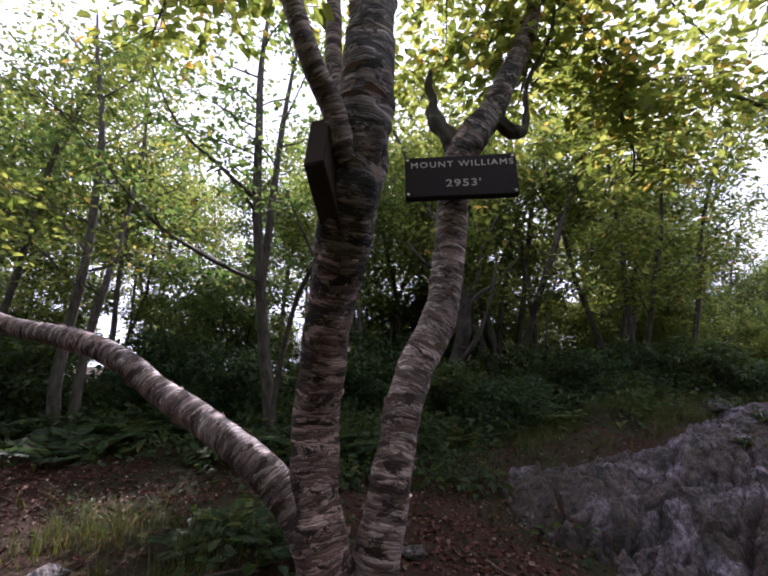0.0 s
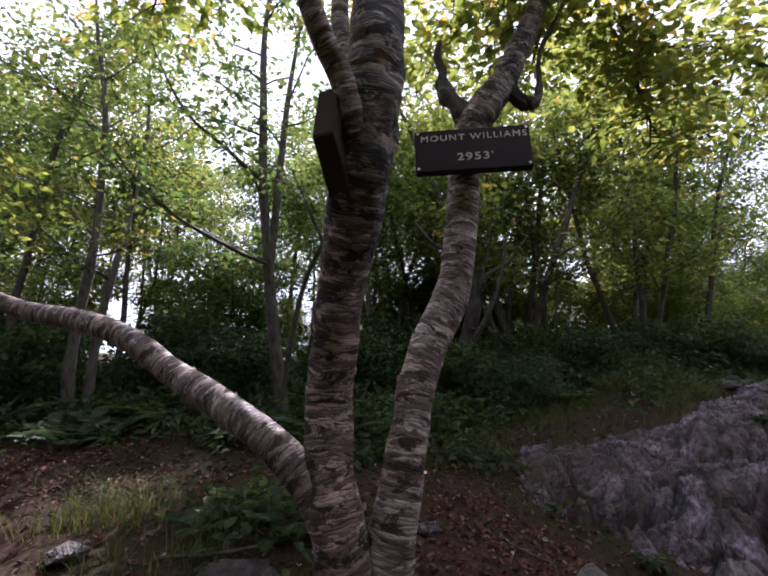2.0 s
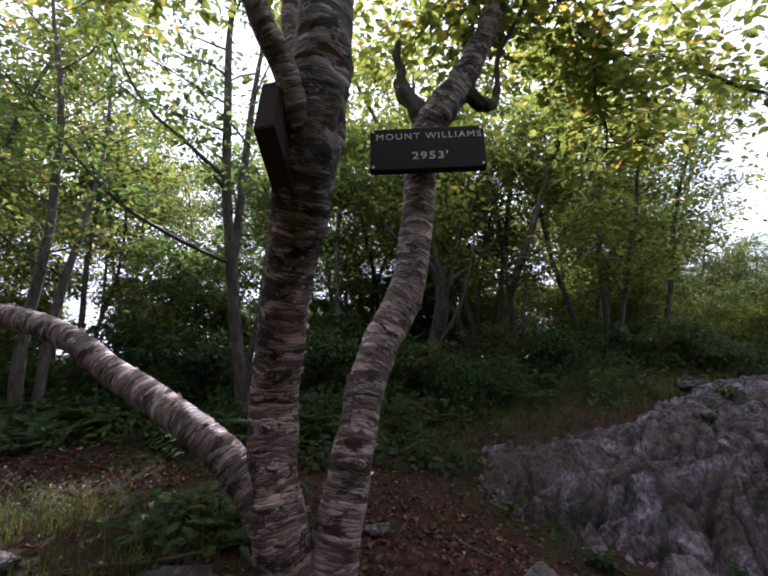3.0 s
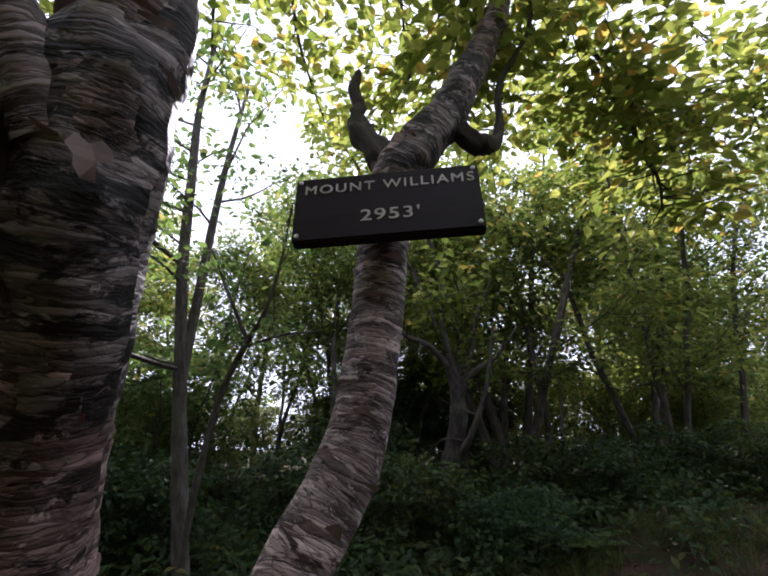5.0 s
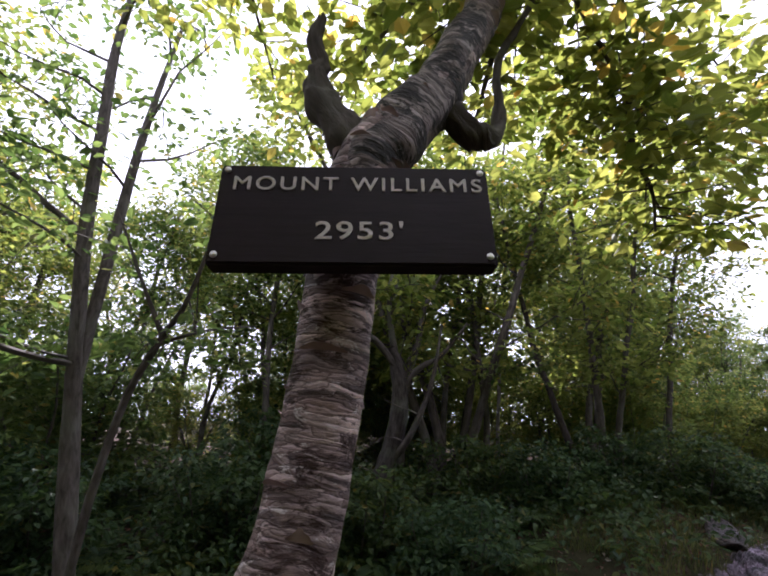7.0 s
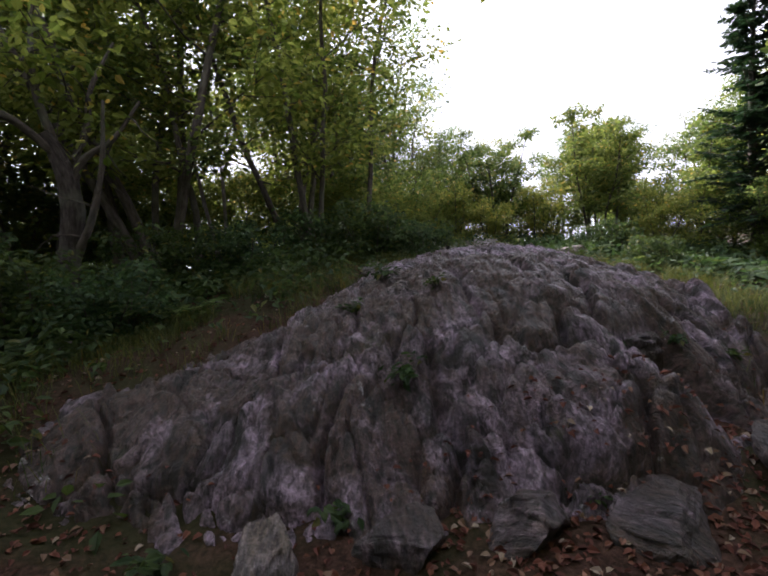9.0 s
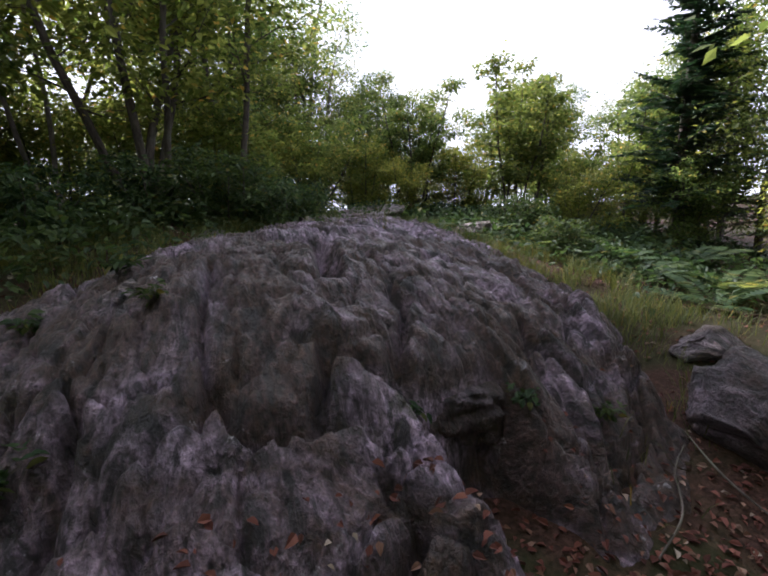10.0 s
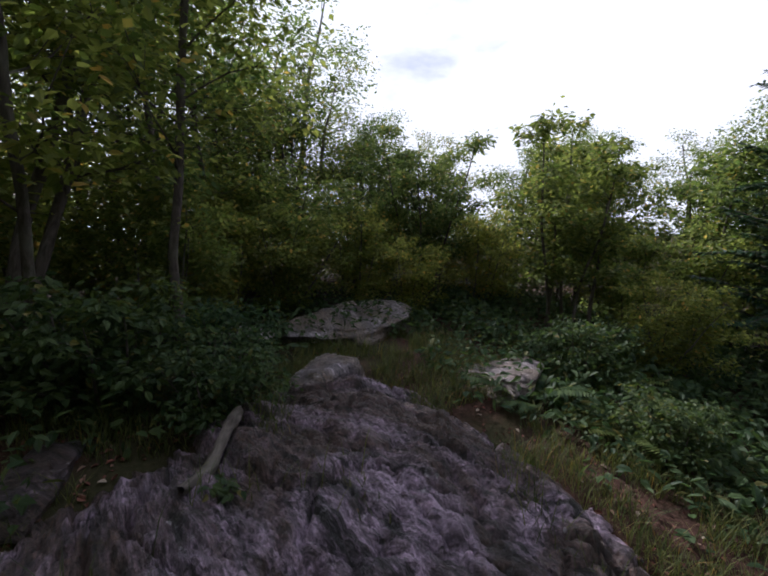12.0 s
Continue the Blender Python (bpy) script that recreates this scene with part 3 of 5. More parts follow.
# ---- the birch with the summit sign ----
def birch():
    root = tagged(new("birch_tree"), "old birch with three stems rising from one base", "tree")
    rng = np.random.default_rng(5)

    def stem(name, points, radii, sides=22, rough=0.09, seed=1, mat=BARK, label="", curls=0):
        t = Tubes()
        path = spline(points, 14)
        t.add(path, radii, sides, rough, seed)
        ob = child(name, t.mesh(name, mat), root, label)
        if curls:
            # papery strips that peel away across the stem
            rr = np.interp(np.linspace(0, 1, len(path)), np.linspace(0, 1, len(radii)), radii)
            v, f = [], []
            for k in range(curls):
                i = int(rng.integers(3, len(path) - 4))
                d = unit(path[i + 1] - path[i - 1])
                e = unit(np.cross(d, [0.3, 1, 0.2]))
                g = np.cross(d, e)
                a0, a1 = rng.uniform(0, 6.28), rng.uniform(0.35, 1.3)
                h, lift = rng.uniform(0.008, 0.03), rng.uniform(0.002, 0.007)
                n0 = sum(len(x) for x in v)
                ring = []
                for q in np.linspace(0, 1, 9):
                    o = e * math.cos(a0 + a1 * q) + g * math.sin(a0 + a1 * q)
                    w = math.sin(math.pi * min(max(q, 0.06), 0.94))
                    ring += [path[i] + o * rr[i] * 1.0, path[i] + o * (rr[i] * 1.04 + lift * 0.4 * w) + d * h * w * 0.5, path[i] + o * (rr[i] * 1.06 + 1.5 * lift * w) + d * h * w * rng.uniform(0.7, 1.1)]
                v.append(np.array(ring))
                for q in range(8):
                    for c in (0, 1):
                        b0 = n0 + q * 3 + c
                        f.append((b0, b0 + 1, b0 + 4, b0 + 3))
            tagged(child("bark_curl", mesh_from("bark_curl", np.vstack(v), np.array(f), CURL), ob, "peeling papery bark strips"), kind="stuff")
        return ob

    stem("main_stem", [(-0.13, 2.04, -0.08), (-0.17, 2.02, 0.2), (-0.23, 2.0, 0.5), (-0.285, 2.04, 0.745), (-0.31, 2.1, 1.005), (-0.29, 2.07, 1.275), (-0.245, 1.99, 1.58), (-0.2, 1.89, 1.835),
                       (-0.155, 1.81, 2.08), (-0.125, 1.79, 2.33), (-0.11, 1.79, 2.61), (-0.1, 1.82, 2.9), (-0.06, 1.9, 3.4), (0.0, 2.0, 4.0), (0.05, 2.1, 4.8)],
         [0.19, 0.145, 0.12, 0.112, 0.108, 0.107, 0.108, 0.11, 0.115, 0.12, 0.112, 0.1, 0.085, 0.07, 0.05], 30, 0.11, 2, BARK_BROWN, "thick brown-banded birch stem", 110)
    # sleeve of darker flecked bark; the stem's backlit silhouette is in its colour
    stem("upper_bark", [(-0.235, 1.965, 1.64), (-0.2, 1.89, 1.835), (-0.155, 1.81, 2.08), (-0.125, 1.79, 2.33), (-0.11, 1.79, 2.61), (-0.1, 1.82, 2.9), (-0.06, 1.9, 3.4)],
         [0.104, 0.117, 0.124, 0.128, 0.119, 0.106, 0.086], 36, 0.17, 12, BARK_DARKER, "lichen-flecked bark on the upper stem, darkened as a backlit silhouette")
    stem("side_branch", [(-0.17, 1.73, 2.15), (-0.24, 1.67, 2.36), (-0.31, 1.6, 2.49), (-0.37, 1.55, 2.64), (-0.44, 1.5, 2.9), (-0.5, 1.55, 3.4), (-0.6, 1.7, 4.1)],
         [0.06, 0.052, 0.047, 0.043, 0.04, 0.035, 0.028], 12, 0.06, 3)
    stem("rear_branch", [(-0.12, 1.78, 2.3), (-0.2, 1.86, 2.5), (-0.28, 1.95, 2.75), (-0.32, 2.1, 3.2), (-0.4, 2.3, 4.0)], [0.06, 0.05, 0.045, 0.04, 0.03], 10, 0.06, 4)
    stem("sign_stem", [(-0.06, 2.05, -0.02), (-0.05, 2.05, 0.28), (-0.01, 2.07, 0.5), (0.03, 2.12, 0.71), (0.07, 2.18, 0.91), (0.11, 2.28, 1.13), (0.2, 2.4, 1.36), (0.31, 2.48, 1.58), (0.36, 2.55, 1.84),
                       (0.39, 2.58, 2.15), (0.41, 2.6, 2.43), (0.46, 2.62, 2.66), (0.55, 2.65, 2.8), (0.66, 2.69, 2.96), (0.79, 2.75, 3.24), (0.91, 2.8, 3.53), (1.02, 2.85, 3.86), (1.1, 2.95, 4.5), (1.2, 3.1, 5.2)],
         [0.14, 0.12, 0.105, 0.098, 0.094, 0.094, 0.098, 0.096, 0.092, 0.093, 0.094, 0.1, 0.085, 0.08, 0.076, 0.066, 0.055, 0.045, 0.03], seed=5, label="pale slanting birch stem with flaky rings", curls=120)
    stem("broken_stub", [(0.46, 2.62, 2.62), (0.4, 2.63, 2.74), (0.335, 2.66, 2.83), (0.3, 2.69, 2.9), (0.275, 2.7, 3.0), (0.295, 2.74, 3.08), (0.262, 2.76, 3.2), (0.275, 2.8, 3.34)], [0.08, 0.06, 0.05, 0.062, 0.044, 0.028, 0.032, 0.025, 0.015], 24, 0.5, 6, BARK_DARK, "dark broken branch stub")
    stem("knobbed_branch", [(0.66, 2.7, 2.98), (0.75, 2.7, 2.9), (0.83, 2.72, 2.85), (0.905, 2.75, 2.9), (0.94, 2.8, 3.05), (0.99, 2.9, 3.35), (1.21, 3.0, 3.82), (1.3, 3.1, 4.3)],
         [0.05, 0.042, 0.046, 0.028, 0.018, 0.015, 0.013, 0.01], 20, 0.5, 7, BARK_DARK)
    stem("leaning_limb", [(-0.15, 2.02, 0.15), (-0.22, 2.0, 0.42), (-0.3, 2.02, 0.58), (-0.39, 2.04, 0.7), (-0.54, 2.08, 0.84), (-0.72, 2.15, 0.94), (-0.93, 2.25, 1.04), (-1.2, 2.38, 1.15), (-1.42, 2.45, 1.28), (-1.68, 2.55, 1.37),
                          (-1.98, 2.65, 1.43), (-2.44, 2.8, 1.5), (-3.1, 3.0, 1.75), (-3.7, 3.1, 2.4)],
         [0.11, 0.1, 0.088, 0.082, 0.078, 0.075, 0.073, 0.07, 0.068, 0.066, 0.063, 0.058, 0.05, 0.04], 18, 0.06, 8, BARK, "low birch limb curving sideways over the path", 60)
    stem("upper_sign_bark", [(0.43, 2.61, 2.5), (0.46, 2.62, 2.66), (0.55, 2.65, 2.8), (0.66, 2.69, 2.96), (0.79, 2.75, 3.24), (0.91, 2.8, 3.53)], [0.088, 0.108, 0.094, 0.088, 0.08, 0.062], 32, 0.2, 13, BARK_DARKER, "dark ringed bark above the sign")
    bm = bmesh.new()
    ring = []
    for k in range(11):
        a = 6.28 * k / 11
        q = 0.03 * (1 + 0.35 * math.sin(3 * a) + 0.2 * math.cos(5 * a))
        ring.append(bm.verts.new((q * math.cos(a), -0.012 * math.cos(q * 30), 1.2 * q * math.sin(a))))
    bm.faces.new(ring)
    bmesh.ops.solidify(bm, geom=bm.faces[:], thickness=0.004)
    part("torn_bark", bm, CURL, root, "pale torn bark flake").matrix_world = pose(-0.05, 1.672, 2.085, 0, 0, 40)
    bm = bmesh.new()
    bmesh.ops.create_icosphere(bm, subdivisions=3, radius=1)
    for w in bm.verts:
        q = 1 + 0.25 * math.sin(5 * w.co.x + 3 * w.co.z) * math.cos(4 * w.co.y + w.co.z * 6)
        w.co = (0.022 * q * w.co.x, 0.028 * q * w.co.y, 0.05 * q * w.co.z)
    part("rotten_patch", bm, RUST, root, "orange-red rotten wood patch").matrix_world = pose(-0.135, 1.90, 1.70, 10, 20, 0)
    # overhanging boughs and their twigs
    boughs = [
        [(1.02, 2.85, 3.86), (1.19, 3.0, 4.12), (1.46, 3.15, 4.15), (1.69, 3.3, 4.02), (1.87, 3.4, 3.88), (2.11, 3.5, 3.82), (2.47, 3.6, 3.89), (2.82, 3.7, 3.95), (3.3, 3.8, 3.85)],
        [(1.92, 3.42, 3.86), (1.95, 3.4, 3.7), (1.94, 3.4, 3.5), (1.95, 3.4, 3.3), (2.02, 3.4, 3.1), (2.01, 3.4, 2.88)],
        [(1.1, 2.95, 4.4), (1.6, 2.7, 4.5), (2.2, 2.6, 4.3), (2.9, 2.7, 4.1), (3.6, 2.9, 3.95)],
        [(0.95, 2.82, 3.6), (1.1, 3.2, 3.75), (1.2, 3.7, 3.8), (1.3, 4.2, 3.9)],
        [(0.05, 2.1, 4.7), (0.4, 2.8, 5.0), (0.5, 3.6, 4.9), (0.6, 4.4, 4.7)],
        [(0.0, 2.0, 4.0), (0.35, 2.5, 4.35), (0.6, 3.3, 4.45)],
        [(-0.6, 1.7, 4.1), (-1.0, 2.2, 4.5), (-1.5, 2.9, 4.5), (-2.0, 3.6, 4.3)],
        [(-0.4, 2.3, 4.0), (-0.6, 2.9, 4.3), (-0.9, 3.6, 4.3)],
        [(-3.4, 3.05, 2.1), (-3.6, 3.5, 2.6), (-3.7, 4.0, 3.0)],
        [(1.2, 3.1, 5.1), (1.9, 3.5, 5.3), (2.6, 3.8, 5.0), (3.4, 4.1, 4.6)],
        [(1.15, 3.0, 4.8), (0.9, 3.6, 5.1), (0.8, 4.4, 5.0)],
        [(-0.45, 1.5, 3.0), (-0.9, 1.9, 3.5), (-1.4, 2.5, 3.8), (-1.9, 3.1, 3.8)],
        [(0.0, 2.05, 4.3), (-0.2, 2.9, 4.7), (-0.3, 3.7, 4.6), (-0.2, 4.5, 4.4)],
        [(0.03, 2.08, 4.6), (0.5, 2.3, 5.2), (1.0, 2.8, 5.6), (1.4, 3.8, 5.6)],
        [(1.0, 2.84, 3.8), (0.75, 3.3, 4.1), (0.45, 3.9, 4.1), (0.2, 4.6, 4.0)],
        [(0.03, 2.05, 4.5), (-0.5, 2.2, 5.1), (-1.2, 2.7, 5.4), (-1.8, 3.4, 5.3)],
        [(1.18, 3.05, 5.0), (1.7, 4.2, 5.2), (2.1, 5.2, 5.0)],
        [(2.9, 2.7, 4.1), (3.5, 2.8, 3.8), (4.1, 2.9, 3.5), (4.8, 3.0, 3.3)],
        [(3.0, 3.75, 3.92), (3.6, 3.75, 3.7), (4.2, 3.6, 3.5), (4.7, 3.5, 3.4)],
        # three unseen boughs over the camera, added to block light from above
        [(0.05, 2.1, 4.7), (0.6, 1.6, 5.3), (1.3, 1.2, 5.6), (2.2, 1.0, 5.5)],
        [(0.05, 2.1, 4.75), (-0.4, 1.4, 5.4), (-0.6, 0.6, 5.6), (-0.6, -0.3, 5.5)],
        [(1.2, 3.1, 5.15), (1.9, 2.4, 5.7), (2.8, 1.9, 5.7), (3.8, 1.6, 5.4)],
    ]
    tips = []
    for k, pts in enumerate(boughs):
        t = Tubes()
        p = spline(pts, 8)
        t.add(p, [0.024, 0.018, 0.013, 0.006], 7, 0.1, k)
        for q in p[3::2]:
            for s in range(2):
                d = unit(np.array([rng.normal(), rng.normal(), rng.uniform(-0.55, 0.25)]))
                e = q + d * rng.uniform(0.18, 0.6)
                t.add([q, (q + e) / 2 + rng.normal(0, 0.025, 3), e], [0.006, 0.004, 0.002], 4)
                tips += [e, (q + e) / 2]
        child("bough", t.mesh("bough", BARK_DARK), root, "thin dark overhanging bough")
    pos, axis, up, size = sprays(rng, tips, 12, 0.25, 0.1, 0.5)
    child("crown", leaf_mesh("crown", pos, axis, up, size, LEAF_SUNLIT), root, "bright backlit green birch leaves")


def block(sx, sy, sz, bevel=0.004):
    bm = bmesh.new()
    bmesh.ops.create_cube(bm, size=1, matrix=Matrix.Diagonal((sx, sy, sz, 1)))
    bmesh.ops.bevel(bm, geom=bm.edges[:], offset=bevel, segments=2, affect="EDGES")
    return bm


def lettering(name, words, height, x, z, face, parent, wide, gap=1.0):
    cu = bpy.data.curves.new(name, "FONT")
    cu.body, cu.size, cu.extrude, cu.bevel_depth = words, height / 0.72, 0.0012, 0.0006
    cu.align_x, cu.align_y, cu.space_character = "CENTER", "CENTER", gap
    tmp = new(name, cu)
    me = bpy.data.meshes.new_from_object(tmp.evaluated_get(bpy.context.evaluated_depsgraph_get()))
    bpy.data.objects.remove(tmp)
    me.materials.clear()
    me.materials.append(LETTER_PAINT)
    xs = [v.co.x for v in me.vertices]
    k = wide / (max(xs) - min(xs))
    for v in me.vertices:
        v.co.x *= k
    ob = child(name, me, parent, "pale painted lettering")
    ob.matrix_local = pose(x, face, z, 90, 0, 0)
    return ob


def summit_sign():
    root = tagged(new("summit_sign"), "dark brown wooden summit sign bolted to the birch", "sign")
    part("board", block(0.645, 0.05, 0.275, 0.006), SIGN_PAINT, root)
    lettering("title", "MOUNT WILLIAMS", 0.039, 0.008, 0.078, -0.0265, root, 0.592, 1.22)
    lettering("elevation", "2953'", 0.048, 0.013, -0.053, -0.0265, root, 0.2, 1.12)
    for x in (-0.305, 0.305):
        for z in (-0.115, 0.118):
            bm = bmesh.new()
            bmesh.ops.create_uvsphere(bm, u_segments=12, v_segments=8, radius=0.0085)
            bmesh.ops.scale(bm, vec=(1, 0.5, 1), verts=bm.verts)
            part("bolt", bm, STEEL, root, "galvanised bolt head").location = (x, -0.027, z)
    root.matrix_world = pose(0.42, 2.43, 2.40, -11, -2.2, -5)


def trail_board():
    root = tagged(new("trail_board"), "arrow-shaped weathered wooden board on the birch stem", "sign")
    bm = bmesh.new()
    pts = [(-0.17, -0.02), (0.0, -0.25), (0.12, -0.27), (0.12, 0.22), (-0.12, 0.2)]
    vs = [bm.verts.new((x, y, z)) for y in (-0.045, 0.045) for x, z in pts]
    bm.faces.new(vs[:5])
    bm.faces.new(vs[5:][::-1])
    for i in range(5):
        j = (i + 1) % 5
        bm.faces.new((vs[j], vs[i], vs[5 + i], vs[5 + j]))
    bmesh.ops.recalc_face_normals(bm, faces=bm.faces)
    bmesh.ops.bevel(bm, geom=bm.edges[:], offset=0.004, segments=2, affect="EDGES")
    part("board", bm, RAW_WOOD, root)
    bm = bmesh.new()
    bmesh.ops.create_uvsphere(bm, u_segments=10, v_segments=6, radius=0.007)
    part("nail", bm, STEEL, root).location = (-0.02, -0.047, 0.0)
    root.matrix_world = pose(-0.24, 1.78, 2.11, -3, 2, 70)


# ---- other trees ----
def wander(rng, start, way, length, n, bend, lift=0.0):
    p, d = [np.array(start, float)], unit(np.array(way, float))
    for i in range(n):
        d = unit(d + rng.normal(0, bend, 3) + np.array([0, 0, lift]))
        p.append(p[-1] + d * length / n)
    return np.array(p)


def grown(rng, tubes, tips, base, way, height, radius, first, reach, branches, sides=8, forks=4):
    """A stem with limbs and twigs; the twig points go into tips."""
    trunk = wander(rng, base, way, height, 9, 0.075, 0.03)
    path = spline(trunk, 3)
    tubes.add(path, [radius * 1.35, radius, radius * 0.85, radius * 0.6, radius * 0.25], sides, 0.08, int(rng.integers(99)))
    turn = rng.uniform(0, 6.28)
    for b in range(branches):
        s = first + (1 - first) * (b + rng.uniform(0, 0.8)) / branches
        q = path[min(int(s * (len(path) - 1)), len(path) - 1)]
        turn += 2.4 + rng.normal(0, 0.4)
        swell = math.sin(math.pi * min(1, 0.18 + 0.82 * (s - first) / (1.05 - first)))
        length = reach * (0.35 + 0.75 * swell) * rng.uniform(0.7, 1.2)
        d = np.array([math.cos(turn), math.sin(turn), rng.uniform(0.15, 0.8)])
        limb = wander(rng, q, d, length, 5, 0.16, 0.03)
        r = radius * 0.33 * (1.1 - s * 0.6)
        tubes.add(limb, [r, r * 0.6, r * 0.25], 5)
        for f in range(forks):
            q2 = limb[1 + int(rng.integers(0, 5))]
            twig = wander(rng, q2, unit(d) + rng.normal(0, 0.7, 3) * np.array([1, 1, 0.5]), length * rng.uniform(0.25, 0.5), 3, 0.2, -0.02)
            tubes.add(twig, [r * 0.4, r * 0.15], 4)
            tips += [twig[1], twig[2], twig[3]]
        tips += [limb[-1], limb[-2], limb[3]]


def leafy_tree(name, seed, height, radius, stems=1, first=0.3, reach=1.3, branches=14, per=12, spray=0.3, leaf=0.075, bark=BARK_DARK, foliage=LEAF, label="", lean=0.1, wide=0.62, fine=False, spread=0.05, forks=6):
    rng = np.random.default_rng(seed)
    root = tagged(new(name), label, "tree" if height > 2.2 else "bush")
    tubes, tips = Tubes(), []
    for s in range(stems):
        a = 6.28 * s / max(stems, 1) + rng.uniform(0, 1)
        k = 0.0 if stems == 1 else spread
        grown(rng, tubes, tips, (k * math.cos(a), k * math.sin(a), -0.12), (lean * math.cos(a) * (1 if stems > 1 else 0.5), lean * math.sin(a), 1), height * rng.uniform(0.8, 1.0), radius * rng.uniform(0.75, 1), first, reach, branches, forks=forks)
    child("trunk", tubes.mesh("trunk", bark), root)
    pos, axis, up, size = sprays(rng, tips, per, spray, leaf)
    child("crown", leaf_mesh("crown", pos, axis, up, size, foliage, wide, fine=fine), root)
    return root


def conifer(name, seed, height, radius, reach, label):
    rng = np.random.default_rng(seed)
    root = tagged(new(name), label, "tree")
    tubes = Tubes()
    trunk = wander(rng, (0, 0, -0.1), (0.02, 0.02, 1), height, 8, 0.02, 0.05)
    tubes.add(trunk, [radius * 1.2, radius, radius * 0.6, 0.01], 8, 0.05, 1)
    pos, axis, up, size = [], [], [], []
    z = 0.5
    while z < height - 0.1:
        s = z / height
        q = np.array([np.interp(z, trunk[:, 2], trunk[:, 0]), np.interp(z, trunk[:, 2], trunk[:, 1]), z])
        for b in range(4):
            a = rng.uniform(0, 6.28)
            length = reach * (1 - s) ** 0.8 * rng.uniform(0.45, 1.15) + 0.1
            limb = wander(rng, q, (math.cos(a), math.sin(a), rng.uniform(-0.1, 0.55)), length, 5, 0.1, -0.04)
            tubes.add(limb, [0.012, 0.003], 4)
            m = int(150 * length) + 14
            t = rng.uniform(0.15, 1, m)
            p = np.stack([np.interp(t, np.linspace(0, 1, 6), limb[:, c]) for c in range(3)], 1)
            side = rng.choice([-1, 1], m)
            d = np.stack([math.cos(a) * 0.7 - side * math.sin(a), math.sin(a) * 0.7 + side * math.cos(a), rng.normal(-0.15, 0.2, m)], 1)
            pos.append(p)
            axis.append(d)
            up.append(np.array([0, 0, 1]) + rng.normal(0, 0.3, (m, 3)))
            size.append(rng.uniform(0.08, 0.2, m) * (1.15 - 0.5 * t))
        z += rng.uniform(0.05, 0.1)
    child("trunk", tubes.mesh("trunk", BARK_GREY), root)
    child("crown", leaf_mesh("crown", np.vstack(pos), np.vstack(axis), np.vstack(up), np.concatenate(size), NEEDLE, 0.24, fine=False), root)
    return root


def put(ob, x, y, turn=0.0, size=1.0, sink=0.0):
    ob.matrix_world = pose(x, y, on_land(x, y, sink), 0, 0, turn)
    ob.scale = (size, size, size)
    return ob


def again(ob, x, y, turn=0.0, size=1.0, sink=0.0):
    c = copy_thing(ob, pose(x, y, on_land(x, y, sink), 0, 0, turn))
    c.scale = (size, size, size)
    return c


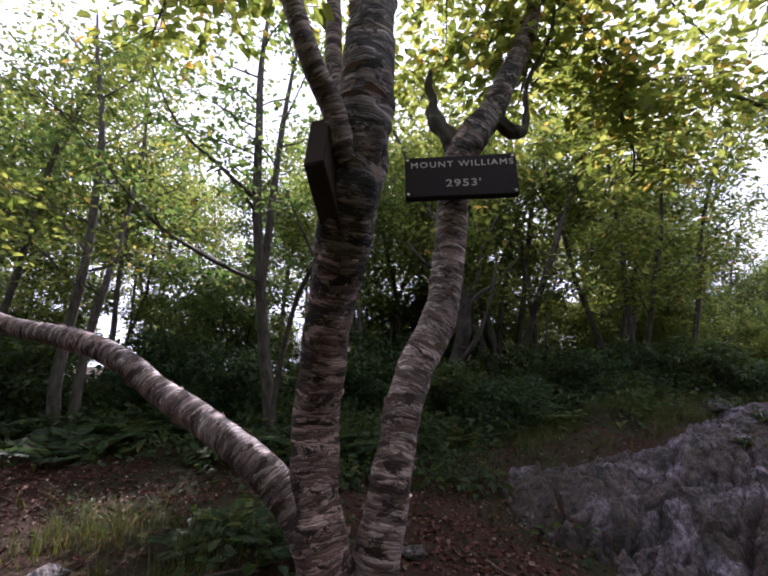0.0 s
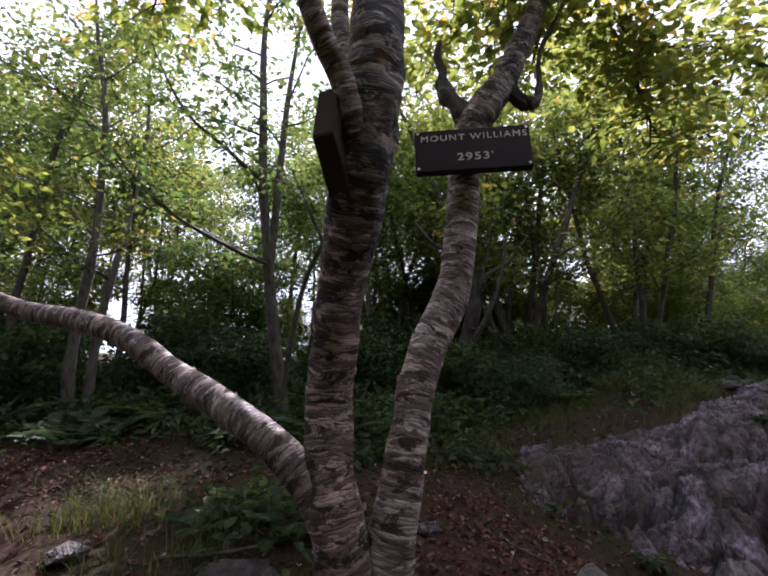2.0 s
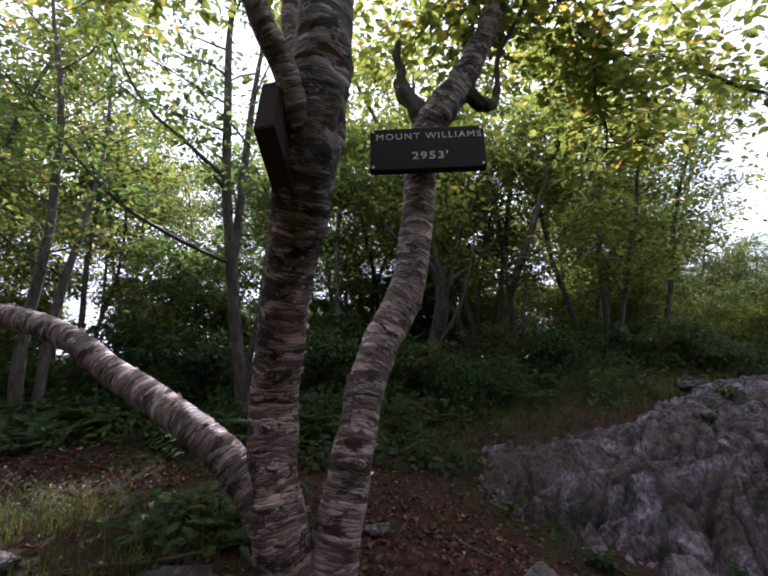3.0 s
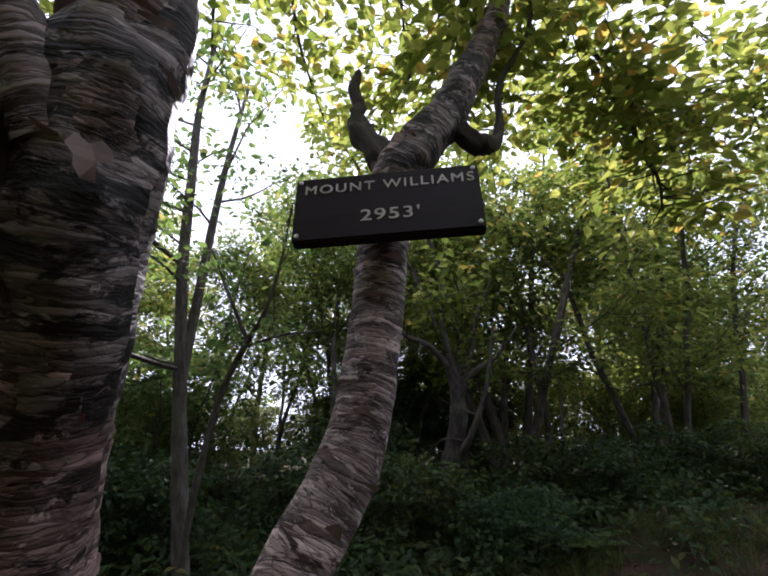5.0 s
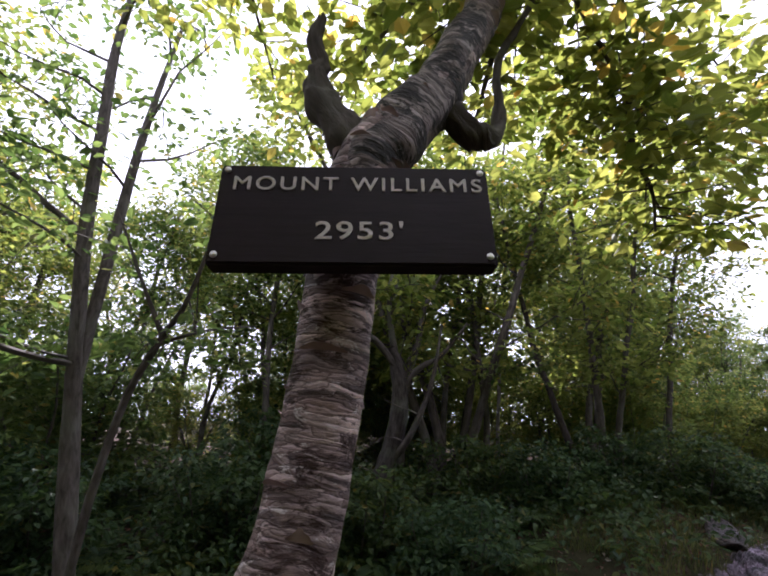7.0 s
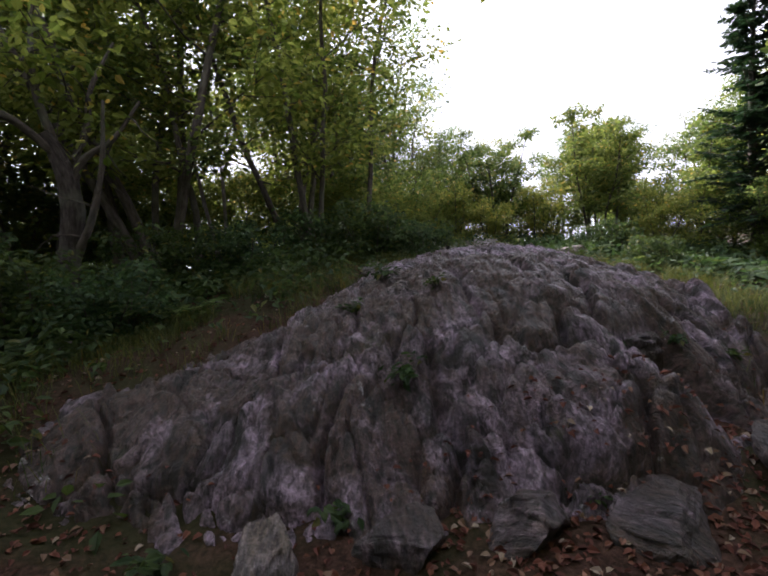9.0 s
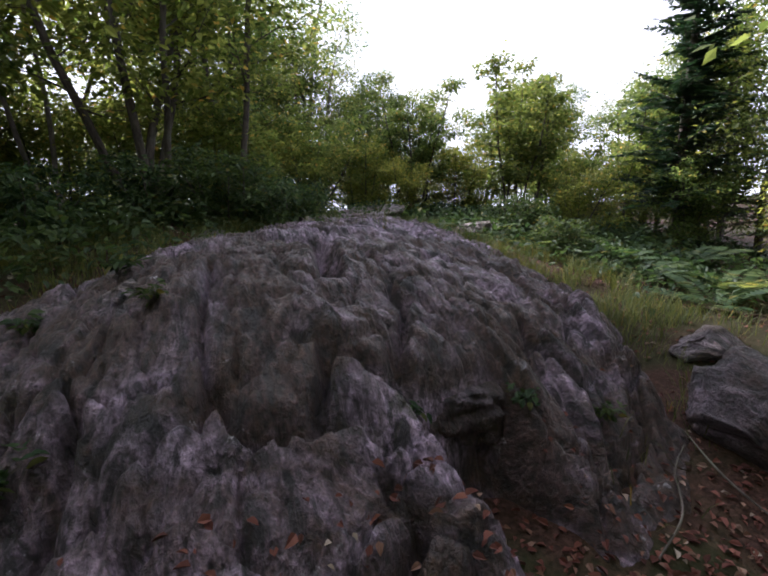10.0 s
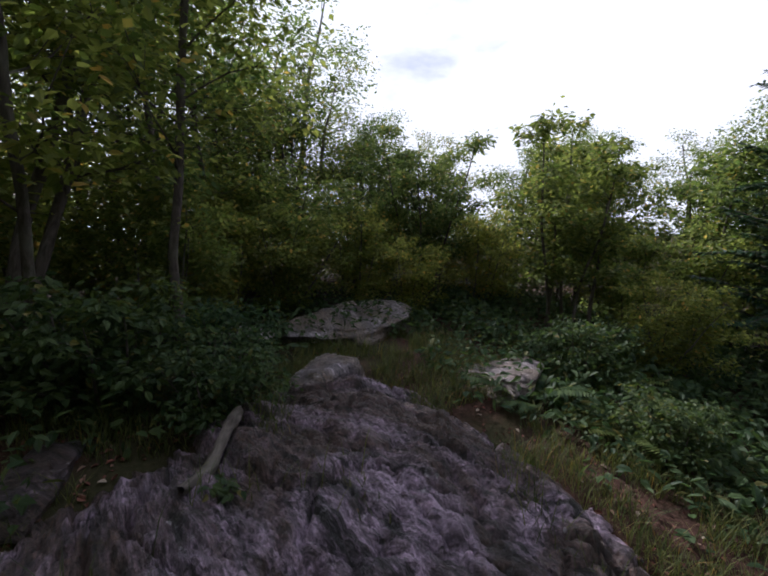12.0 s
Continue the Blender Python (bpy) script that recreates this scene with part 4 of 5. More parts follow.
def forked_tree():
    """The slim double-stemmed tree beyond the birch."""
    rng = np.random.default_rng(8)
    root = tagged(new("forked_tree"), "slim grey double-stemmed tree with low side branches", "tree")
    t, tips = Tubes(), []
    limbs = [([(-1.12, 4.9, 0.1), (-1.18, 4.9, 0.45), (-1.27, 4.9, 1.0), (-1.38, 4.9, 1.75), (-1.43, 4.88, 2.19), (-1.51, 4.82, 3.11), (-1.54, 4.8, 3.97), (-1.57, 4.8, 4.8), (-1.5, 4.8, 5.8)], [0.075, 0.07, 0.065, 0.055, 0.05, 0.04, 0.02], 10),
             ([(-1.41, 4.9, 2.05), (-1.37, 4.92, 2.86), (-1.34, 4.95, 3.56), (-1.3, 5.0, 4.3), (-1.2, 5.1, 5.4)], [0.045, 0.042, 0.036, 0.015], 9),
             ([(-1.5, 4.83, 3.1), (-1.7, 4.7, 3.25), (-1.9, 4.6, 3.42), (-2.2, 4.5, 3.66), (-2.4, 4.4, 3.95), (-2.6, 4.3, 4.4)], [0.028, 0.022, 0.016, 0.008], 7),
             ([(-1.42, 4.88, 2.15), (-1.59, 4.5, 2.2), (-1.86, 4.2, 2.33), (-2.13, 4.0, 2.5), (-2.45, 3.9, 2.82), (-2.72, 3.8, 3.21)], [0.022, 0.02, 0.016, 0.007], 7),
             ([(-1.2, 4.85, 0.6), (-1.1, 4.75, 1.3), (-0.96, 4.68, 1.93), (-0.76, 4.6, 2.35), (-0.62, 4.5, 2.54), (-0.5, 4.45, 2.95), (-0.42, 4.4, 3.5)], [0.03, 0.027, 0.024, 0.015, 0.008], 7),
             ([(-0.76, 4.6, 2.35), (-0.95, 4.55, 2.75), (-1.15, 4.5, 3.2)], [0.018, 0.013, 0.007], 6),
             ([(-0.78, 4.6, 2.3), (-0.5, 4.7, 2.42), (-0.2, 4.9, 2.5)], [0.014, 0.01, 0.005], 6)]
    for k, (pts, radii, sides) in enumerate(limbs):
        p = spline(pts, 5)
        t.add(p, radii, sides, 0.07, k)
        if k in (0, 1):
            for q in p[int(len(p) * 0.5)::2]:
                limb = wander(rng, q, (rng.normal(), rng.normal(), 0.4), rng.uniform(0.5, 1.2), 4, 0.15, 0.02)
                t.add(limb, [0.014, 0.004], 5)
                tips += list(limb[1:])
                for r in range(3):
                    tw = wander(rng, limb[int(rng.integers(1, 5))], rng.normal(0, 1, 3), 0.45, 3, 0.2)
                    t.add(tw, [0.005, 0.002], 4)
                    tips += list(tw[1:])
        elif k < 6:
            for q in p[len(p) // 2::2]:
                tw = wander(rng, q, rng.normal(0, 1, 3), 0.4, 3, 0.2)
                t.add(tw, [0.006, 0.002], 4)
                tips += list(tw[1:])
    child("trunk", t.mesh("trunk", BARK_GREY), root)
    pos, axis, up, size = sprays(rng, tips, 9, 0.2, 0.08, 0.5)
    child("crown", leaf_mesh("crown", pos, axis, up, size, LEAF), root)


def crooked_tree():
    rng = np.random.default_rng(18)
    root = tagged(new("crooked_tree"), "dark crooked trunk with bare twisted branches", "tree")
    t = Tubes()
    t.add(spline([(1.05, 7.3, 0.45), (1.1, 7.2, 1.0), (1.22, 7.1, 1.5), (1.28, 7.0, 2.0), (1.2, 6.95, 2.45), (1.12, 6.9, 2.62)], 5), [0.17, 0.14, 0.125, 0.11, 0.08, 0.05], 12, 0.16, 2)
    for pts in ([(1.27, 7.0, 2.0), (1.45, 6.9, 2.35), (1.75, 6.8, 2.55), (2.05, 6.7, 2.95)], [(1.25, 7.0, 2.2), (1.5, 7.1, 2.7), (1.6, 7.2, 3.2), (1.9, 7.3, 3.8)], [(1.2, 6.95, 2.4), (0.9, 6.8, 2.7), (0.6, 6.6, 2.8), (0.3, 6.5, 3.1)],
                [(1.15, 7.15, 1.2), (1.4, 6.9, 1.6), (1.6, 6.7, 2.2), (1.7, 6.6, 2.9)], [(1.2, 7.0, 2.5), (1.1, 7.0, 3.2), (1.2, 7.1, 4.2)]):
        p = spline(pts, 5)
        w = Tubes()
        w.add(p, [0.05, 0.035, 0.015], 8, 0.12, 3)
        for q in p[4::3]:
            w.add(wander(rng, q, rng.normal(0, 1, 3), 0.6, 4, 0.25), [0.012, 0.003], 5)
        child("branch", w.mesh("branch", BARK_DARK), root)
    child("trunk", t.mesh("trunk", BARK_BLACK), root)


birch()
summit_sign()
trail_board()
forked_tree()
crooked_tree()

# one of each kind, then copies
slim = put(leafy_tree("slim_tree", 11, 6.2, 0.05, 1, 0.33, 1.25, 16, 19, leaf=0.09, label="slim dark-trunked young broadleaf tree"), -4.6, 7.4)
airy = put(leafy_tree("airy_tree", 12, 5.4, 0.045, 2, 0.35, 1.1, 11, 17, leaf=0.09, foliage=LEAF_SUNLIT, label="double-stemmed broadleaf tree with green leaves coloured as sunlit", spread=0.1, lean=0.14), 0.6, 9.3)
clump = put(leafy_tree("clump_tree", 13, 5.6, 0.05, 5, 0.3, 1.15, 9, 12, leaf=0.095, label="many-stemmed broadleaf tree with green leaves coloured as sunlit", spread=0.14, lean=0.2, foliage=LEAF_SUNLIT, fine=True), 4.12, 7.5)
thicket = put(leafy_tree("tall_bush", 14, 2.7, 0.022, 6, 0.12, 0.75, 8, 13, spray=0.24, leaf=0.085, label="dense leafy green bush", spread=0.12, lean=0.35), -2.6, 7.2)
fresh = put(leafy_tree("light_bush", 24, 2.4, 0.02, 5, 0.12, 0.7, 7, 11, spray=0.24, leaf=0.08, foliage=LEAF_SUNLIT, label="green leafy bush at the clearing edge, leaves coloured as sunlit", spread=0.12, lean=0.35), 8.4, 7.9, 0, 0.5)
sapling = put(leafy_tree("open_sapling", 15, 3.7, 0.03, 5, 0.33, 0.5, 11, 11, spray=0.2, leaf=0.085, bark=BARK_DARK, foliage=LEAF, label="open many-stemmed sapling with thin upright stems", spread=0.3, lean=0.09), 9.75, 6.25, 0, 0.82)
low = put(leafy_tree("low_bush", 16, 1.15, 0.012, 7, 0.1, 0.42, 6, 8, spray=0.16, leaf=0.075, foliage=LEAF_DARK, label="low dark green leafy shrub", spread=0.08, lean=0.5, fine=True, forks=2), -0.6, 6.2)
broad = put(leafy_tree("broad_tree", 17, 5.8, 0.07, 3, 0.12, 1.7, 15, 19, spray=0.36, leaf=0.085, label="dense broad-crowned green tree reaching to the ground", spread=0.2, lean=0.2), 8.6, 12.6)
fir = put(conifer("fir_tree", 19, 5.2, 0.07, 1.15, "dark green fir tree with dense boughs"), 11.0, 4.2)
pale = put(leafy_tree("pale_tree", 20, 5.0, 0.04, 2, 0.55, 0.9, 8, 9, bark=BARK_PALE, label="pair of thin pale-barked stems with high leaves", spread=0.09, lean=0.03), 3.16, 8.9)
left_tree = put(leafy_tree("leaning_tree", 23, 5.6, 0.06, 2, 0.35, 1.35, 11, 10, bark=BARK_GREY, label="leaning grey double-stemmed tree beside the path", spread=0.08, lean=0.12), -3.5, 5.0)

again(fir, 14.5, 4.6, 70, 0.9), again(broad, 12.4, 4.6, 40, 0.72), again(fir, 10.6, 2.6, 150, 0.85)
again(broad, 6.9, 13.4, 80, 0.6), again(broad, 11.2, 12.4, 160, 0.6), again(broad, 13.0, 9.5, 20, 0.6), again(broad, 14.5, 6.5, 120, 0.62)
again(sapling, 9.3, 8.6, 100, 0.8), again(sapling, 11.8, 7.6, 30, 0.85), again(sapling, 12.6, 5.4, 210, 0.95)
for x, y, a, s in ((7.4, 9.6, 0, 0.95), (8.9, 9.6, 70, 0.8), (10.3, 9.3, 140, 0.8), (6.2, 8.9, 210, 0.7), (9.6, 5.0, 280, 0.5), (5.3, 8.2, 100, 0.75)):
    again(fresh, x, y, a, s)
for x, y, a, s in ((-2.0, 5.6, 20, 0.95), (0.8, 6.0, 80, 0.9), (2.2, 7.0, 140, 0.9), (-3.2, 6.2, 200, 1.1), (-4.6, 5.4, 260, 1.1), (2.9, 6.6, 320, 0.8), (-0.1, 7.3, 40, 1.2), (5.25, 5.95, 0, 0.62), (4.7, 6.4, 70, 0.85), (5.6, 6.9, 150, 0.7), (1.5, 5.5, 250, 0.7), (-5.8, 6.6, 90, 1.3), (4.0, 6.9, 30, 0.8), (7.9, 4.3, 10, 0.5), (8.6, 5.4, 120, 0.65)):
    again(low, x, y, a, s)
rng = np.random.default_rng(77)
kinds = (slim, airy, slim, airy, pale, slim, thicket, airy, clump)
spots = []
for i in range(900):
    if len(spots) >= 36:
        break
    x, y = rng.uniform(-12, 5.4), rng.uniform(5.8, 12)
    if x > -2 and y < 7.6 or -0.85 < x / y < -0.1 and y < 9.0 or x > 3.3 and y > 8.3 or abs(x - 1.2) < 0.9 and y < 8.5 or math.hypot(x - 4, y - 7.8) < 1.2 or min([9] + [math.hypot(x - a, y - b) for a, b in spots]) < 1.15:
        continue
    again(kinds[len(spots) % len(kinds)], x, y, rng.uniform(0, 360), rng.uniform(0.85, 1.3))
    spots.append((x, y))
# thicket beyond the clearing
for k, (x, y, q) in enumerate(((7.6, 12.2, 0.6), (9.6, 11.4, 0.6), (11.4, 10.9, 0.6), (13.4, 8.0, 0.6), (14.4, 5.0, 0.7), (11.8, 2.2, 0.85), (12.6, 0.6, 0.9), (15.5, 9.5, 0.7))):
    again(broad, x, y, k * 67, q)
for k, (x, y, q) in enumerate(((7.0, 8.9, 0.7), (8.1, 8.8, 0.7), (10.0, 8.0, 0.7), (11.2, 8.6, 0.8), (11.6, 6.4, 0.7), (11.8, 5.2, 0.8), (12.2, 6.9, 0.8), (10.8, 4.0, 0.6), (10.2, 2.6, 0.6), (9.2, 1.2, 0.6))):
    again(fresh, x, y, k * 47, q)
for k, (x, y, q) in enumerate(((-0.6, 9.6, 0.7), (-4.0, 8.9, 0.8), (-6.2, 7.6, 0.9))):
    again(thicket, x, y, k * 53, q)
again(broad, 6.8, 10.9, 300, 0.8), again(fresh, 3.5, 12.2, 10, 1.2), again(fresh, 4.8, 11.8, 110, 1.2), again(fresh, 2.6, 11.6, 220, 1.3), again(broad, 5.2, 10.6, 160, 0.85), again(slim, 5.6, 9.3, 20, 1.0), again(broad, 7.2, 11.6, 225, 0.72), again(broad, 8.4, 11.4, 15, 0.68), again(broad, 9.8, 11.3, 105, 0.58), again(fresh, 4.3, 9.0, 20, 0.85), again(fresh, 5.6, 9.3, 90, 0.85), again(fresh, 3.4, 9.6, 160, 0.9), again(fresh, 6.6, 10.4, 50, 1.0), again(slim, 1.6, 9.4, 300, 1.1), again(slim, 1.0, 11.6, 100, 1.2), again(thicket, 2.1, 10.4, 30, 0.9), again(slim, 12.0, 3.4, 140, 0.95), again(slim, 5.4, 7.6, 200, 0.95), again(slim, 4.8, 10.4, 130, 1.2), again(slim, 2.6, 7.7, 40, 1.0)
# woods added out of view at the sides and behind, to block sky light
for k, (x, y, q) in enumerate(((-5.5, 2.2, 1.0), (-6.5, 4.2, 1.1), (-5.0, -0.8, 1.1), (-3.5, -3.4, 1.3), (-1.0, -4.2, 1.3), (1.5, -3.8, 1.3), (4.2, -3.4, 1.3), (6.8, -2.6, 1.3), (8.6, -0.6, 1.1), (-8, 0, 1.3), (0.4, -7, 1.5), (5, -7, 1.5), (-5, -6, 1.5), (10.5, -3, 1.3),
                               (-2.4, -2.4, 1.2), (2.9, -2.2, 1.2), (5.6, -1.2, 1.1), (-4.2, 1.2, 0.9), (7.6, -4.4, 1.4), (-7, -3, 1.3), (2.5, -6, 1.5), (-2.5, -6, 1.5), (0.3, -2.3, 1.25), (9.5, -2.0, 1.2), (7.2, -0.8, 1.1))):
    again((broad, slim, airy, broad)[k % 4], x, y, k * 83, q)
# taller unseen row, added to keep sky light off the rock face
for k, (x, y, q) in enumerate(((-0.6, -3.6, 1.5), (1.8, -3.3, 1.5), (3.6, -3.2, 1.45), (5.4, -2.7, 1.45), (7.4, -2.0, 1.4), (9.2, -1.2, 1.3), (-3.0, -3.0, 1.4), (-5.2, -2.2, 1.4), (-6.4, 0.6, 1.3), (2.6, -5.0, 1.7), (6.2, -4.6, 1.7), (-1.6, -5.2, 1.7))):
    again(broad, x, y, k * 71, q)
for k, (x, y, q) in enumerate(((-8.5, 11.5, 0.8), (-6.0, 12.5, 0.8), (-3.6, 13.0, 0.8), (-1.2, 12.4, 0.75), (0.8, 13.2, 0.8), (-10.5, 9.5, 0.9), (-9, 7, 0.9), (-2.0, 10.4, 0.6), (1.5, 10.4, 0.6), (0.3, 10.8, 0.8), (-7.4, 5.4, 0.9))):
    again(thicket, x, y, k * 59, q)


# ---- ground cover ----
def rooted(rng, n, zone, box):
    """n places inside box, kept where zone(x, y) exceeds a random number."""
    x, y = rng.uniform(box[0], box[1], n), rng.uniform(box[2], box[3], n)
    k = zone(x, y) > rng.uniform(0, 1, n)
    return x[k], y[k]


def blob(x, y, cx, cy, rx, ry):
    return np.exp(-((x - cx) / rx) ** 2 - ((y - cy) / ry) ** 2)


def bare_rock(x, y):
    return step(outcrop(x, y) - land(x, y), -0.05, 0.03)


def trodden(x, y):
    """The worn path, the standing place and the dirt at the foot of the rock."""
    p = blob(x, y, 0.2, 0.4, 1.6, 1.0) + blob(x, y, 2.4, 1.3, 1.8, 0.8) + blob(x, y, 4.6, 1.6, 1.0, 0.5) + blob(x, y, 0.6, 2.6, 0.55, 0.7) + blob(x, y, -2.2, 3.5, 1.1, 0.45) + blob(x, y, -4.2, 3.6, 1.6, 0.5)
    return np.clip(p, 0, 1)


def fallen_leaves():
    rng = np.random.default_rng(31)
    x, y = rooted(rng, 90000, lambda a, b: 0.10 + 0.75 * trodden(a, b) + 0.6 * blob(a, b, 0.7, 2.9, 0.6, 0.6) + 0.35 * blob(a, b, 1.2, 4.0, 1.0, 0.7) + 0.3 * blob(a, b, 4.5, 5.4, 0.7, 0.5) + 0.7 * blob(a, b, 2.6, 2.0, 1.6, 0.5) - 0.12 * bare_rock(a, b) - 0.5 * bare_rock(a, b) * (inside(a, b) > 0.5), (-5, 8.5, 0.3, 7.5))
    n = len(x)
    z = surface(x, y) + rng.uniform(0.004, 0.016, n)
    a = rng.uniform(0, 6.28, n)
    axis = np.stack([np.cos(a), np.sin(a), rng.normal(0, 0.22, n)], 1)
    me = leaf_mesh("fallen_leaves", np.stack([x, y, z], 1), axis, np.array([0, 0, 1]) + rng.normal(0, 0.35, (n, 3)), rng.uniform(0.022, 0.052, n), DEAD_LEAF, 0.6, 0.35)
    tagged(new("fallen_leaves", me), "dry reddish-brown fallen leaves scattered over the soil", "leaf litter", kind="stuff")


def undergrowth(name, mat, label, seed, open_side):
    rng = np.random.default_rng(seed)

    def zone(a, b):
        q = step(b, 3.3, 4.3) * step(-a, -1.2, -0.3) + step(b, 4.6, 5.2) * step(-a, -3.6, -2.4) + step(b, 5.0, 5.7) * step(-a, -4.9, -3.9) + 0.6 * blob(a, b, 0.9, 4.6, 0.6, 0.8) + step(b, 5.2, 6.2) * step(-a, -5.4, -4.0) + 0.5 * step(b, 6.8, 7.6) + step(a, 6.9, 8.2) * step(b, 2.0, 3.4) + 0.5 * step(-a, 1.6, 2.4) * step(b, 2.8, 3.4)
        q = q + 0.9 * blob(a, b, -0.75, 2.75, 0.45, 0.4)
        return np.clip(q, 0, 1) * (a > 6.3 if open_side else a <= 6.3) * (1 - trodden(a, b)) * (1 - bare_rock(a, b)) * (0.35 + 0.65 * (fractal(a * 0.9, b * 0.9, 0, 5, 3) > -0.2))
    x, y = rooted(rng, 17000, zone, (-7, 12, 2.2, 9.5))
    n = len(x)
    tall = rng.uniform(0.08, 0.38, n) * (0.5 + 0.5 * step(y, 3.0, 5.5))
    top = np.stack([x, y, surface(x, y) + tall], 1)
    pos, axis, up, size = sprays(rng, top, 6, 0.11, 0.085, 0.3)
    pos[:, 2] -= rng.uniform(0, 0.6, len(pos)) * np.repeat(tall, 6)
    tagged(new(name, leaf_mesh(name, pos, axis, up, size, mat, 0.55)), label, "undergrowth", kind="stuff")


def grass():
    rng = np.random.default_rng(33)

    def zone(a, b):
        q = 1.1 * blob(a, b, -1.3, 2.55, 0.45, 0.28) + 0.8 * blob(a, b, -1.9, 2.9, 0.5, 0.25) + 1.3 * blob(a, b, 1.8, 5.4, 1.9, 0.6) + 1.0 * blob(a, b, 3.9, 6.1, 1.0, 0.4) + 0.7 * blob(a, b, 7.4, 7.0, 1.0, 1.0) + 0.8 * blob(a, b, 6.9, 3.0, 0.6, 0.5) + 0.9 * blob(a, b, 7.5, 4.3, 0.5, 0.7) + 1.2 * blob(a, b, 6.5, 5.9, 1.2, 0.9)
        q = q + 0.9 * blob(a, b, 6.9, 3.9, 0.5, 0.9) + 0.7 * blob(a, b, 5.2, 6.3, 1.2, 0.4) + 0.5 * blob(a, b, 6.6, 6.9, 1.5, 0.6) + 0.5 * blob(a, b, 8.2, 5.6, 1.0, 1.0) + 0.25 * blob(a, b, 0.9, 4.2, 0.4, 0.7) + 0.5 * blob(a, b, 5.8, 2.4, 0.5, 0.3)
        tuft = fractal(a * 3.2, b * 3.2, 0, 15, 2) > -0.25
        crack = (fractal(a * 2.4, b * 2.4, 0, 25, 2) > 0.45)
        return np.clip(q, 0, 1) * np.where(bare_rock(a, b) > 0.5, crack * 0.8, tuft)
    x, y = rooted(rng, 200000, zone, (-3.2, 9.6, 1.9, 8.2))
    n = len(x)
    h = rng.uniform(0.07, 0.24, n)
    a = rng.uniform(0, 6.28, n)
    lean = rng.uniform(0.15, 0.8, n)
    side = np.stack([-np.sin(a), np.cos(a), np.zeros(n)], 1) * 0.0022
    out = np.stack([np.cos(a) * lean, np.sin(a) * lean, np.ones(n)], 1)
    p = np.stack([x, y, surface(x, y) - 0.01], 1)
    m = p + out * (h * 0.55)[:, None]
    t = p + out * h[:, None] + np.stack([np.cos(a), np.sin(a), -0.6 * np.ones(n)], 1) * (h * lean * 0.45)[:, None]
    v = np.stack([p - side, p + side, m + side * 0.8, m - side * 0.8, t], 1).reshape(-1, 3)
    i = np.arange(n)[:, None] * 5
    f = np.concatenate([i + np.array([[0, 1, 2]]), i + np.array([[0, 2, 3]]), i + np.array([[3, 2, 4]])])
    tagged(new("grass", mesh_from("grass", v, f, GRASS, smooth=False)), "thin tufts of yellow-green forest grass", "grass", kind="stuff")


def fern(seed):
    rng = np.random.default_rng(seed)
    root = tagged(new("fern"), "green fern with arching feathered fronds", "fern", "ferns in the undergrowth")
    for k in range(8):
        a = 6.28 * k / 8 + rng.normal(0, 0.25)
        length, rise = rng.uniform(0.35, 0.6), rng.uniform(0.5, 1.1)
        s = np.linspace(0, 1, 22)
        r = length * s
        spine = np.stack([np.cos(a) * r, np.sin(a) * r, length * rise * s * (1 - 0.62 * s)], 1)
        d = unit(np.gradient(spine, axis=0))
        across = np.array([-math.sin(a), math.cos(a), 0])
        pos = np.repeat(spine[3:], 2, axis=0)
        sgn = np.tile([1.0, -1.0], len(s) - 3)[:, None]
        axis = across * sgn + 0.45 * np.repeat(d[3:], 2, axis=0) + np.array([0, 0, -0.15])
        up = np.tile(np.cross(d[10], across) * -1, (len(pos), 1)) + rng.normal(0, 0.1, (len(pos), 3))
        size = np.repeat(0.145 * np.sin(np.pi * (0.12 + 0.86 * s[3:])) ** 0.8 * length / 0.5, 2)
        child("frond", leaf_mesh("frond", pos, axis, up, np.maximum(size, 0.012), LEAF_DARK if seed % 2 else LEAF, 0.26, fine=False), root)
    return root


def ferns():
    models = [fern(k) for k in (1, 2, 3)]
    rng = np.random.default_rng(40)
    places = [(-0.62, 2.75), (-0.95, 3.0), (-0.3, 2.6), (-1.1, 2.7), (-0.5, 3.0), (7.9, 3.4), (8.3, 3.9), (8.0, 4.6), (8.7, 4.6), (7.7, 2.7), (8.4, 2.8), (8.9, 3.4), (7.6, 5.3), (8.9, 5.2)]
    while len(places) < 74:
        x, y = rng.uniform(-5.2, 5.0), rng.uniform(4.0, 7.4)
        if float(bare_rock(x, y)) < 0.2 and float(trodden(x, y)) < 0.3 and inside(np.array([x]), np.array([y]))[0] < -0.1:
            places.append((x, y))
    for k, (x, y) in enumerate(places):
        m, size = pose(x, y, float(surface(x, y)) - 0.01, 0, 0, rng.uniform(0, 360)), rng.uniform(0.7, 1.25) * (0.55 if k < 5 else 1)
        ob = models[k % 3]
        if k < 3:
            ob.matrix_world = m
        else:
            ob = copy_thing(ob, m)
        ob.scale = (size, size, size)


def stick(name, points, radii, label, mat=BARK_PALE, sides=8, rough=0.15):
    t = Tubes()
    t.add(spline(points, 6), radii, sides, rough, 3)
    tagged(new(name, t.mesh(name, mat)), label, "branch")


def over(x, y, lift):
    return (x, y, float(surface(x, y)) + lift)


